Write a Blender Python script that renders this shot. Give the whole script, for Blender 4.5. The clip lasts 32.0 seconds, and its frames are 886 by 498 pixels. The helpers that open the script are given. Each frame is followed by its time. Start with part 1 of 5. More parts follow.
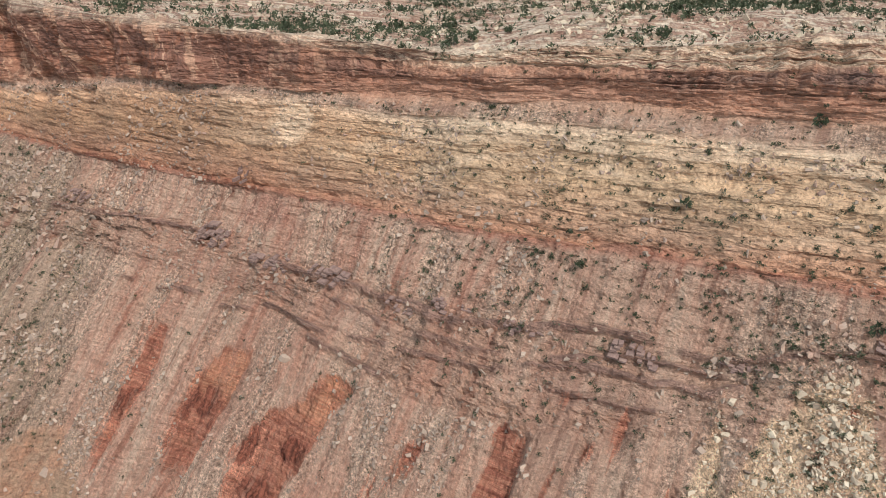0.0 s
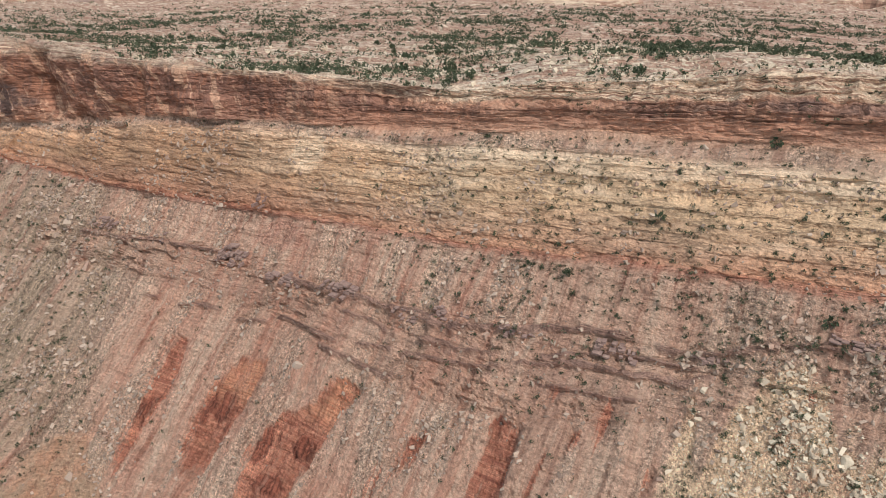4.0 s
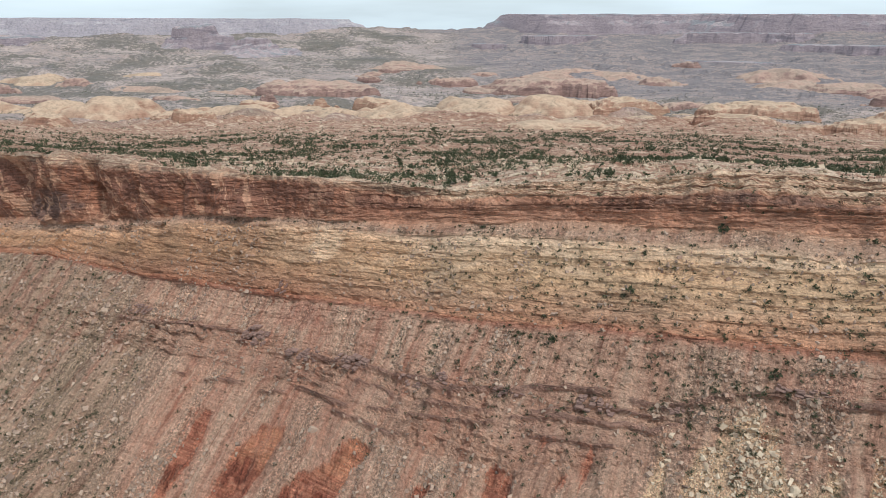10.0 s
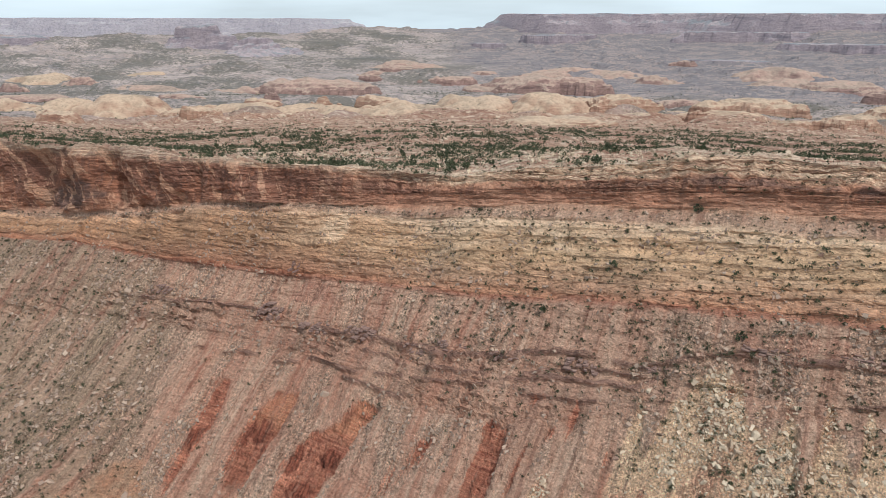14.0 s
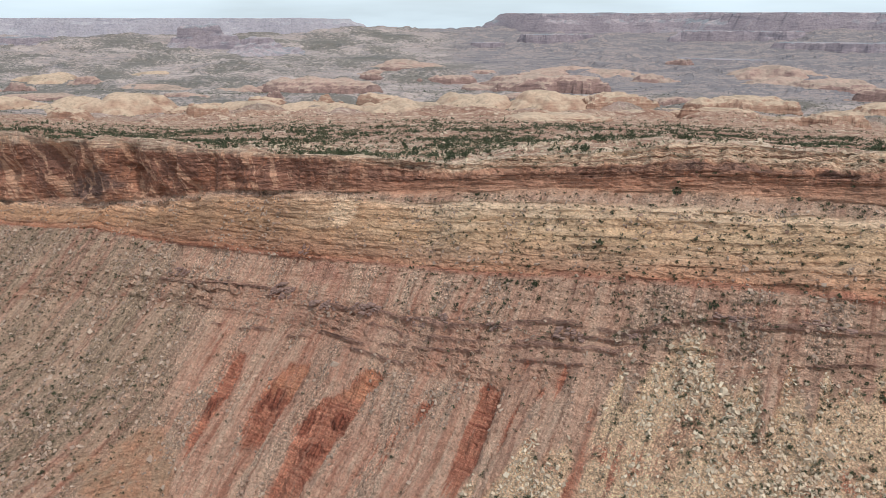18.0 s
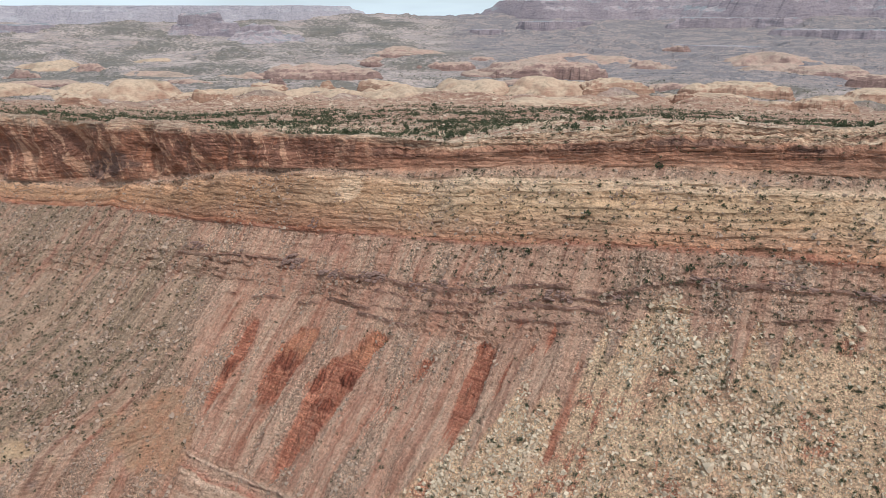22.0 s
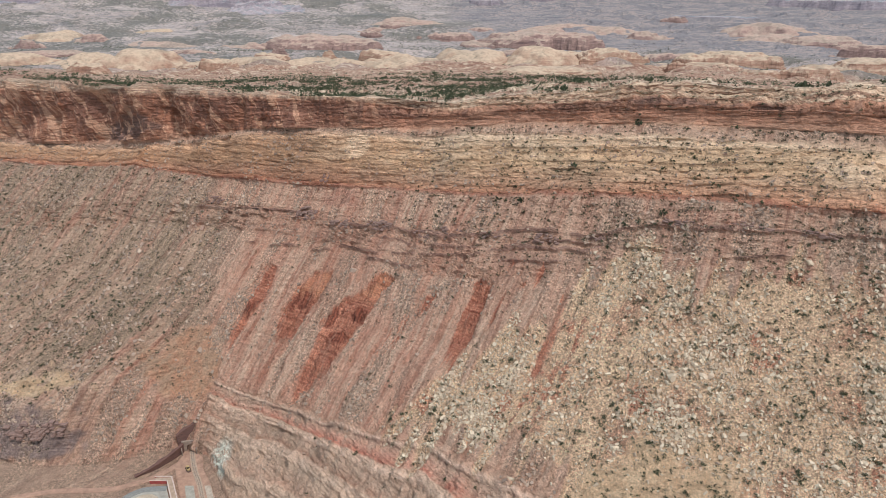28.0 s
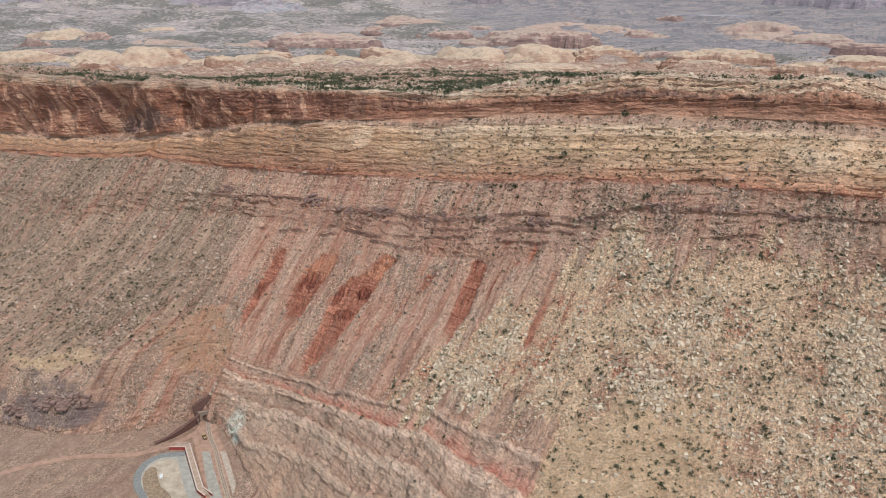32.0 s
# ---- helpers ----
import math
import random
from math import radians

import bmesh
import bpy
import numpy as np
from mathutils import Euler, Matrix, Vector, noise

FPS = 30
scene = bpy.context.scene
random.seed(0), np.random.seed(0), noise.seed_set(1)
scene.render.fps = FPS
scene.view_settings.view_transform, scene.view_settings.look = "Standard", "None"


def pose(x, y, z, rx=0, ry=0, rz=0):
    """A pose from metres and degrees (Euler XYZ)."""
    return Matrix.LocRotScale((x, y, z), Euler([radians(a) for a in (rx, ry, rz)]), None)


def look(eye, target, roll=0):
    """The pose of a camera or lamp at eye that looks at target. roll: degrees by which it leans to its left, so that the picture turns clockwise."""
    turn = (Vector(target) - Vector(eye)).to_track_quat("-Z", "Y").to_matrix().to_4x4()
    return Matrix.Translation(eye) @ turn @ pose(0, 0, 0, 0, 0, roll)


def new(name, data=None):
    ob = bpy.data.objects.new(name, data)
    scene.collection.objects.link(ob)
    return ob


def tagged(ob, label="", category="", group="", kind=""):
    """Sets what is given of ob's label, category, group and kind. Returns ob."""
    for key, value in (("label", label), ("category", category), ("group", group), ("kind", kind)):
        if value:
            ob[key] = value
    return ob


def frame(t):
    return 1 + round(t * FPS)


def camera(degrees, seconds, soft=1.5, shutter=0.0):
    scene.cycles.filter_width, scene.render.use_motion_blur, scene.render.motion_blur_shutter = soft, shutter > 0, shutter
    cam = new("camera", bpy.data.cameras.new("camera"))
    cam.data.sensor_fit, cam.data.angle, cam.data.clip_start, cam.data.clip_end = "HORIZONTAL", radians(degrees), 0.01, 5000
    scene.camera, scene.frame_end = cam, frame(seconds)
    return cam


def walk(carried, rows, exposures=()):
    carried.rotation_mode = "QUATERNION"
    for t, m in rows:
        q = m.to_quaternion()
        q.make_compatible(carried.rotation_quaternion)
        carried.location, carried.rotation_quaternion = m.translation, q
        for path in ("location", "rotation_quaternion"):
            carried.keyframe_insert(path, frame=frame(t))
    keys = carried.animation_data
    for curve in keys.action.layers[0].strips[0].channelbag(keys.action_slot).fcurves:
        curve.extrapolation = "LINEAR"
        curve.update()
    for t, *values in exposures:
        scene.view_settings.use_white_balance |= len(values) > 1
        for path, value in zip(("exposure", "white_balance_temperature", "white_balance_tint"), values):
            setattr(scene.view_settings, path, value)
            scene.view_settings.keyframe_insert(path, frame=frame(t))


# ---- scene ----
FOV = 66.35
# seconds, eye x, y, z, tilt (90 looks level), turn, lean
PATH = [
    (0, -0.06, -0.46, 372.33, 56.535, -0.053, 0.065),
    (0.5, 0.13, -5.27, 372.40, 56.489, -0.008, 0.031),
    (1, 0.26, -10.14, 372.45, 54.967, 0.025, 0.008),
    (1.5, 0.33, -15.06, 372.49, 50.606, 0.047, -0.006),
    (2, 0.37, -20.03, 372.52, 50.244, 0.061, -0.012),
    (2.5, 0.36, -25.04, 372.53, 50.310, 0.068, -0.012),
    (3, 0.32, -30.08, 372.54, 51.384, 0.069, -0.007),
    (3.5, 0.25, -35.16, 372.53, 55.718, 0.067, 0.001),
    (4, 0.16, -40.26, 372.53, 61.085, 0.061, 0.012),
    (4.5, 0.06, -45.38, 372.51, 61.610, 0.053, 0.024),
    (6.5, -0.46, -66.04, 372.41, 70.729, 0.012, 0.078),
    (7, -0.59, -71.23, 372.38, 70.717, 0.003, 0.089),
    (7.5, -0.73, -76.43, 372.35, 70.793, -0.006, 0.100),
    (8, -0.86, -81.63, 372.32, 71.500, -0.014, 0.108),
    (8.5, -0.99, -86.83, 372.28, 71.502, -0.020, 0.115),
    (9, -1.11, -92.04, 372.25, 71.500, -0.026, 0.120),
    (10, -1.33, -102.45, 372.18, 71.431, -0.034, 0.123),
    (11, -1.52, -112.85, 372.11, 71.449, -0.037, 0.119),
    (12, -1.68, -123.24, 372.04, 71.445, -0.038, 0.108),
    (13, -1.80, -133.62, 371.97, 71.451, -0.036, 0.091),
    (14, -1.90, -143.98, 371.89, 71.405, -0.034, 0.070),
    (14.5, -1.94, -149.15, 371.85, 71.403, -0.034, 0.059),
    (16.5, -2.08, -169.80, 371.69, 71.386, -0.035, 0.009),
    (17, -2.12, -174.95, 371.64, 71.392, -0.037, -0.003),
    (18, -2.19, -185.25, 371.55, 71.375, -0.043, -0.026),
    (19, -2.28, -195.52, 371.45, 71.349, -0.052, -0.047),
    (20, -2.40, -205.79, 371.35, 71.325, -0.064, -0.063),
    (20.5, -2.46, -210.92, 371.29, 71.298, -0.071, -0.070),
    (21, -2.54, -216.05, 371.24, 70.833, -0.078, -0.076),
    (21.5, -2.62, -221.17, 371.19, 70.617, -0.086, -0.080),
    (22, -2.72, -226.30, 371.13, 70.408, -0.094, -0.084),
    (22.5, -2.82, -231.42, 371.08, 69.705, -0.103, -0.086),
    (23, -2.93, -236.54, 371.03, 69.141, -0.111, -0.087),
    (23.5, -3.04, -241.67, 370.99, 68.968, -0.119, -0.087),
    (24, -3.17, -246.79, 370.95, 68.974, -0.127, -0.087),
    (24.5, -3.30, -251.91, 370.91, 68.912, -0.134, -0.085),
    (25, -3.44, -257.04, 370.88, 68.601, -0.141, -0.083),
    (25.5, -3.58, -262.17, 370.86, 68.201, -0.148, -0.080),
    (27.5, -4.14, -282.73, 370.88, 68.216, -0.168, -0.066),
    (28, -4.26, -287.89, 370.92, 68.228, -0.171, -0.063),
    (29, -4.47, -298.24, 371.06, 68.231, -0.179, -0.056),
    (30, -4.59, -308.65, 371.31, 68.204, -0.188, -0.052),
    (31, -4.59, -319.12, 371.67, 68.186, -0.204, -0.051),
    (32, -4.41, -329.69, 372.19, 68.134, -0.232, -0.052),
]


def path_pose(x, y, z, tilt, turn, lean):
    return Matrix.Translation((x, y, z)) @ Euler((radians(tilt), 0, radians(turn))).to_matrix().to_4x4() @ pose(0, 0, 0, 0, 0, lean)


cam = camera(FOV, 32.0, soft=0.75)
walk(cam, [(row[0], path_pose(*row[1:])) for row in PATH], [(0, 0.08, 6500, 10), (2, 0.07, 6500, 10), (4.5, 0.05, 6500, 10), (6.5, -0.17, 6500, 10), (21, -0.20, 6450, 11), (23, -0.12, 6400, 11), (32, -0.13, 6360, 11)])


# ---- light: a high hazy sun, thin bright cloud ----
SUN_HIGH, SUN_ROUND = 56, 138  # degrees up, and round from +y towards +x
world = bpy.data.worlds.new("sky")
scene.world = world
world.use_nodes = True
wn = world.node_tree.nodes
sky = wn.new("ShaderNodeTexSky")
sky.sky_type, sky.sun_disc = "NISHITA", False
sky.sun_elevation, sky.sun_rotation = radians(SUN_HIGH), radians(SUN_ROUND)
sky.air_density, sky.dust_density, sky.ozone_density = 1.0, 2.5, 1.0
wn["Background"].inputs["Strength"].default_value = 0.14
wl = world.node_tree.links
wl.new(sky.outputs[0], wn["Background"].inputs["Color"])
# thin bright cloud over most of the sky
cloud = wn.new("ShaderNodeBackground")
cloud.inputs["Color"].default_value, cloud.inputs["Strength"].default_value = (0.76, 0.91, 1.0, 1), 0.94
where = wn.new("ShaderNodeTexNoise")
where.inputs["Scale"].default_value, where.inputs["Detail"].default_value = 2.2, 5
coords, squash = wn.new("ShaderNodeTexCoord"), wn.new("ShaderNodeMapping")
squash.inputs["Scale"].default_value = (1, 1, 7)
wl.new(coords.outputs["Generated"], squash.inputs["Vector"])
wl.new(squash.outputs[0], where.inputs["Vector"])
thick = wn.new("ShaderNodeMapRange")
for k, v in enumerate((0.35, 0.6, 0.72, 1.0)):
    thick.inputs[k + 1].default_value = v
wl.new(where.outputs["Fac"], thick.inputs[0])
both = wn.new("ShaderNodeMixShader")
wl.new(thick.outputs[0], both.inputs[0])
wl.new(wn["Background"].outputs[0], both.inputs[1])
wl.new(cloud.outputs[0], both.inputs[2])
# haze makes the low sky brighter than the zenith
height = wn.new("ShaderNodeSeparateXYZ")
wl.new(coords.outputs["Generated"], height.inputs[0])
low_sky = wn.new("ShaderNodeMapRange")
for k, v in enumerate((0.0, 0.45, 1.22, 0.90)):
    low_sky.inputs[k + 1].default_value = v
wl.new(height.outputs[2], low_sky.inputs[0])
wl.new(low_sky.outputs[0], cloud.inputs["Strength"])
wl.new(both.outputs[0], wn["World Output"].inputs["Surface"])
sun_lamp = bpy.data.lights.new("sun", "SUN")
sun_lamp.energy, sun_lamp.angle, sun_lamp.color = 2.8, radians(2.5), (1.0, 0.955, 0.885)
sun = new("sun", sun_lamp)
a, b = radians(SUN_HIGH), radians(SUN_ROUND)
sun.matrix_world = look((0, 0, 900), (-math.sin(b) * math.cos(a), -math.cos(b) * math.cos(a), 900 - math.sin(a)))


# ---- materials ----
class Nodes:
    """Short forms for building a node tree."""

    def __init__(self, name):
        self.mat = bpy.data.materials.new(name)
        self.mat.use_nodes = True
        self.tree = self.mat.node_tree
        self.bsdf = self.tree.nodes["Principled BSDF"]
        self.bsdf.inputs["Specular IOR Level"].default_value = 0.25

    def add(self, kind, **inputs):
        node = self.tree.nodes.new(kind)
        for k, v in inputs.items():
            self.put(node, k.replace("_", " ").strip(), v)
        return node

    def put(self, node, key, v):
        socket = node.inputs[int(key)] if key.isdigit() else node.inputs[key]
        if isinstance(v, bpy.types.NodeSocket):
            self.tree.links.new(v, socket)
        else:
            socket.default_value = v

    def attr(self, name):
        node = self.tree.nodes.new("ShaderNodeAttribute")
        node.attribute_name = name
        return node.outputs["Fac"]

    def place(self):
        return self.tree.nodes.new("ShaderNodeNewGeometry").outputs["Position"]

    def math(self, op, a, b=0.0, c=0.0, clamp=False):
        node = self.tree.nodes.new("ShaderNodeMath")
        node.operation, node.use_clamp = op, clamp
        for n, v in enumerate((a, b, c)):
            self.put(node, str(n), v)
        return node.outputs[0]

    def vector(self, x, y, z=0.0):
        return self.add("ShaderNodeCombineXYZ", X=x, Y=y, Z=z).outputs[0]

    def noise(self, vec, scale, detail=4.0, rough=0.55, warp=0.0):
        return self.add("ShaderNodeTexNoise", Vector=vec, Scale=scale, Detail=detail, Roughness=rough, Distortion=warp).outputs["Fac"]

    def cells(self, vec, scale, feature="F1"):
        node = self.tree.nodes.new("ShaderNodeTexVoronoi")
        node.feature = feature
        self.put(node, "Vector", vec)
        self.put(node, "Scale", scale)
        return node

    def span(self, v, a, b, c=0.0, d=1.0):
        node = self.add("ShaderNodeMapRange", Value=v)
        for n, w in enumerate((a, b, c, d)):
            node.inputs[n + 1].default_value = w
        return node.outputs[0]

    def mix(self, f, a, b, blend="MIX"):
        node = self.tree.nodes.new("ShaderNodeMix")
        node.data_type, node.blend_type = "RGBA", blend
        self.put(node, "0", f)
        for n, v in ((6, a), (7, b)):
            self.put(node, str(n), v if isinstance(v, bpy.types.NodeSocket) else (*v, 1))
        return node.outputs[2]

    def ramp(self, v, stops, blend="LINEAR"):
        node = self.add("ShaderNodeValToRGB", Fac=v)
        r = node.color_ramp
        r.interpolation = blend
        while len(r.elements) < len(stops):
            r.elements.new(0.5)
        for e, (p, col) in zip(r.elements, stops):
            e.position, e.color = p, (*col, 1)
        return node.outputs[0]

    def done(self, color, rough=0.95, bump=None, strength=0.5, distance=1.0):
        self.put(self.bsdf, "Base Color", color if isinstance(color, bpy.types.NodeSocket) else (*color, 1))
        self.put(self.bsdf, "Roughness", rough)
        if bump is not None:
            node = self.add("ShaderNodeBump", Height=bump, Strength=strength, Distance=distance)
            self.put(self.bsdf, "Normal", node.outputs[0])
        return self.mat


def canyon_material():
    n = Nodes("canyon_rock")
    s, q, pos, unit = n.attr("layer"), n.attr("along"), n.place(), n.attr("unit")
    talus, red, fan, olive = n.attr("talus"), n.attr("red"), n.attr("fan"), n.attr("olive")
    varnish, top, pink, bands = n.attr("varnish"), n.attr("top"), n.attr("pink"), n.attr("bands")
    mul = lambda a, b: n.math("MULTIPLY", a, b)
    plus = lambda a, b: n.math("ADD", a, b)
    broad = n.noise(pos, 0.018, 3)
    mid = n.noise(pos, 0.10, 5, 0.6)
    fine = n.noise(pos, 0.55, 6, 0.7)
    grit = n.noise(pos, 1.7, 4, 0.75)
    in_wall = lambda a, b, c=0.0: n.vector(mul(q, a), mul(s, b), c)
    beds = n.noise(in_wall(0.010, 0.34), 1.0, 6, 0.72, 0.4)
    thin = n.noise(in_wall(0.035, 1.2, 2.0), 1.0, 4, 0.7, 0.5)
    streak = n.noise(in_wall(0.26, 0.022, 3.0), 1.0, 5, 0.68, 0.5)
    swath = n.noise(in_wall(0.085, 0.011, 8.0), 1.0, 4, 0.62, 0.4)
    rill = n.noise(in_wall(0.75, 0.06, 6.0), 1.0, 3, 0.65, 0.5)
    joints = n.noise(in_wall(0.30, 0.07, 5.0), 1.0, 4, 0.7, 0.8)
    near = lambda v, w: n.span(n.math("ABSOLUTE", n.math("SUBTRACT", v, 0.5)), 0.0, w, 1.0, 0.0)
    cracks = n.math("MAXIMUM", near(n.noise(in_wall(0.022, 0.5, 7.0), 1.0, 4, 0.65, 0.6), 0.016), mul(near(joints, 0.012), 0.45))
    # the pile of layers
    s2 = plus(unit, mul(n.math("SUBTRACT", mid, 0.5), 7.0))
    stack = n.ramp(n.span(s2, 0, 300), [
        (0.00, (0.35, 0.22, 0.165)), (0.10, (0.40, 0.27, 0.20)), (0.21, (0.38, 0.235, 0.175)), (0.30, (0.45, 0.285, 0.215)), (0.42, (0.47, 0.295, 0.225)), (0.455, (0.46, 0.295, 0.23)),
        (0.475, (0.41, 0.275, 0.225)), (0.50, (0.48, 0.325, 0.255)), (0.52, (0.43, 0.285, 0.23)), (0.535, (0.49, 0.315, 0.24)), (0.58, (0.47, 0.275, 0.205)),
        (0.588, (0.31, 0.135, 0.095)), (0.606, (0.38, 0.17, 0.12)), (0.615, (0.50, 0.315, 0.225)), (0.64, (0.50, 0.355, 0.26)), (0.69, (0.535, 0.41, 0.285)), (0.735, (0.575, 0.45, 0.32)),
        (0.760, (0.75, 0.63, 0.48)), (0.776, (0.56, 0.385, 0.285)), (0.80, (0.50, 0.325, 0.245)), (0.845, (0.48, 0.295, 0.22)), (0.873, (0.41, 0.25, 0.185)), (0.90, (0.37, 0.225, 0.17)),
        (0.935, (0.45, 0.28, 0.205)), (0.95, (0.50, 0.38, 0.28)), (0.975, (0.60, 0.50, 0.375))])
    warm = n.mix(n.span(broad, 0.40, 0.62), (0.94, 0.92, 0.90), (1.07, 0.96, 0.89))
    col = n.mix(0.8, stack, warm, "MULTIPLY")
    col = n.mix(n.span(q, -170, -320), col, n.mix(n.span(mid, 0.4, 0.6), (0.72, 0.63, 0.61), (0.88, 0.78, 0.74)), "MULTIPLY")
    col = n.mix(0.5, col, n.ramp(beds, [(0.28, (0.50, 0.44, 0.42)), (0.42, (0.90, 0.86, 0.84)), (0.55, (1.05, 1.02, 1)), (0.72, (1.34, 1.30, 1.22))]), "MULTIPLY")
    col = n.mix(n.span(mid, 0.36, 0.62, 0.12, 0.6), col, n.ramp(thin, [(0.34, (0.45, 0.40, 0.38)), (0.45, (1, 1, 1)), (0.7, (1.20, 1.16, 1.10))]), "MULTIPLY")
    wash = n.noise(in_wall(0.012, 0.06, 27.0), 1.0, 5, 0.6, 0.7)
    col = n.mix(mul(mul(n.span(unit, 192, 206), n.span(unit, 232, 229)), mul(n.span(q, -330, -190), n.span(wash, 0.50, 0.60, 0.0, 0.6))), col, (0.68, 0.55, 0.415))
    shelves = n.noise(n.vector(mul(q, 0.016), plus(mul(unit, 1.15), mul(mid, 1.6)), 31.0), 1.0, 5, 0.7, 0.5)
    # darkest stop puts the shadow lines between the shelves into the colour
    rim_col = n.ramp(shelves, [(0.37, (0.15, 0.092, 0.072)), (0.42, (0.34, 0.205, 0.15)), (0.47, (0.47, 0.31, 0.23)), (0.50, (0.62, 0.49, 0.37)), (0.60, (0.72, 0.61, 0.475))])
    col = n.mix(n.span(s2, 281, 285, 0.0, 0.85), col, rim_col)
    # dark varnish hanging down the upper cliff, and fresh pale scars
    leftward = n.span(q, -180, -330)
    hang = plus(mul(streak, 0.5), mul(broad, 0.7))
    dark = mul(varnish, n.span(plus(hang, mul(leftward, 0.02)), 0.61, 0.68))
    col = n.mix(mul(dark, 0.5), col, (0.17, 0.11, 0.098))
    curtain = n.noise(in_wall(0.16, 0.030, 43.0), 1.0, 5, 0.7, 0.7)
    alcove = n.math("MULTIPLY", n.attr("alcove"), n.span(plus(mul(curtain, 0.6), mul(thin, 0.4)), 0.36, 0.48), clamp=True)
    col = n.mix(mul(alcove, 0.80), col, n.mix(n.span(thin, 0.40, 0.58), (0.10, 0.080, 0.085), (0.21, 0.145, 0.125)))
    # broad pale sweeps where slabs came away, running down and outward
    lean_q, lean_s = plus(mul(q, 1.25), s), n.math("SUBTRACT", q, mul(s, 1.25))
    sweep = n.noise(n.vector(mul(lean_q, 0.055), mul(lean_s, 0.011), 1.5), 1.0, 4, 0.6, 1.1)
    scar = mul(mul(varnish, n.span(sweep, 0.535, 0.565)), n.span(leftward, 0.0, 1.0, 0.2, 0.65))
    col = n.mix(scar, col, (0.60, 0.395, 0.28))
    col = n.mix(mul(n.attr("scar"), n.span(plus(fine, mul(mid, 0.5)), 0.48, 0.72, 0.1, 0.9)), col, (0.76, 0.60, 0.44))
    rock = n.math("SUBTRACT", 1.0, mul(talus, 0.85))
    # shade inside the cracks, painted as dark lines
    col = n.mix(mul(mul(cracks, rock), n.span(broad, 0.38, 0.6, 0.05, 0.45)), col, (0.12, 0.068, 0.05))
    # pale ledges with red and grey beds between them, low on the wall
    down = plus(n.attr("below"), mul(n.math("SUBTRACT", n.noise(in_wall(0.03, 0.12, 11.0), 1.0, 5, 0.65), 0.5), 2.4))
    strip = n.ramp(n.span(down, -45, 5), [
        (0.0, (0.46, 0.33, 0.25)), (0.16, (0.43, 0.33, 0.26)), (0.20, (0.56, 0.44, 0.35)), (0.24, (0.45, 0.31, 0.24)), (0.40, (0.45, 0.35, 0.275)), (0.46, (0.58, 0.46, 0.37)), (0.52, (0.56, 0.43, 0.345)), (0.54, (0.38, 0.24, 0.18)), (0.60, (0.40, 0.30, 0.235)),
        (0.67, (0.44, 0.32, 0.25)), (0.69, (0.62, 0.49, 0.40)), (0.735, (0.58, 0.43, 0.34)), (0.75, (0.46, 0.19, 0.14)), (0.80, (0.50, 0.29, 0.225)), (0.85, (0.42, 0.29, 0.225)), (0.865, (0.19, 0.125, 0.10)), (0.885, (0.64, 0.49, 0.40)), (0.91, (0.44, 0.29, 0.22)), (1.0, (0.42, 0.28, 0.22))])
    strip = n.mix(n.span(n.noise(pos, 0.07, 5, 0.65), 0.46, 0.60, 0.0, 0.5), strip, (0.47, 0.375, 0.295))
    col = n.mix(bands, col, strip)
    # thin dark ledges broken into stretches
    lip = mul(near(n.noise(in_wall(0.010, 0.16, 21.0), 1.0, 4, 0.6, 0.5), 0.030), n.span(n.noise(in_wall(0.035, 0.03, 23.0), 1.0, 3), 0.46, 0.54))
    # loose stuff on the slopes, drawn out down the fall line
    flow = plus(mul(streak, 0.48), mul(swath, 0.52))
    rubble = n.attr("rubble")
    dust = n.ramp(flow, [(0.40, (0.36, 0.23, 0.18)), (0.46, (0.52, 0.35, 0.27)), (0.51, (0.57, 0.405, 0.315)), (0.58, (0.62, 0.465, 0.365))])
    grey = n.ramp(flow, [(0.39, (0.29, 0.22, 0.175)), (0.46, (0.41, 0.31, 0.25)), (0.51, (0.48, 0.365, 0.295)), (0.58, (0.58, 0.455, 0.365))])
    rosy = n.ramp(flow, [(0.39, (0.41, 0.205, 0.15)), (0.46, (0.54, 0.305, 0.23)), (0.52, (0.56, 0.335, 0.255)), (0.58, (0.60, 0.39, 0.30))])
    dust = n.mix(mul(pink, n.span(plus(mul(swath, 0.6), plus(mul(streak, 0.5), mul(mid, 0.5))), 0.98, 0.66)), dust, rosy)
    dust = n.mix(mul(rubble, n.span(n.noise(pos, 0.012, 4, 0.6, 0.5), 0.36, 0.60, 0.45, 0.95)), dust, grey)
    dust = n.mix(n.attr("orange"), dust, n.mix(n.span(mid, 0.4, 0.62), (0.53, 0.315, 0.215), (0.50, 0.35, 0.25)))
    cover = n.math("MULTIPLY", talus, n.span(plus(mul(fine, 0.5), mul(streak, 0.7)), 0.40, 0.56), clamp=True)
    col = n.mix(cover, col, dust)
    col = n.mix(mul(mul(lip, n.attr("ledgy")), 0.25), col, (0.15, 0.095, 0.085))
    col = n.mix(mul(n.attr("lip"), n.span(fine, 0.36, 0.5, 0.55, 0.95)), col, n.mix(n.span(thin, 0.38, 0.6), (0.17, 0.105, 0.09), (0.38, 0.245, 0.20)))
    col = n.mix(mul(n.attr("blush"), n.span(plus(fine, mul(mid, 0.4)), 0.52, 0.74, 0.9, 0.35)), col, n.mix(n.span(streak, 0.42, 0.58), (0.50, 0.235, 0.18), (0.55, 0.31, 0.245)))
    green = n.ramp(flow, [(0.38, (0.17, 0.14, 0.105)), (0.47, (0.28, 0.225, 0.17)), (0.53, (0.35, 0.28, 0.21)), (0.60, (0.44, 0.345, 0.265))])
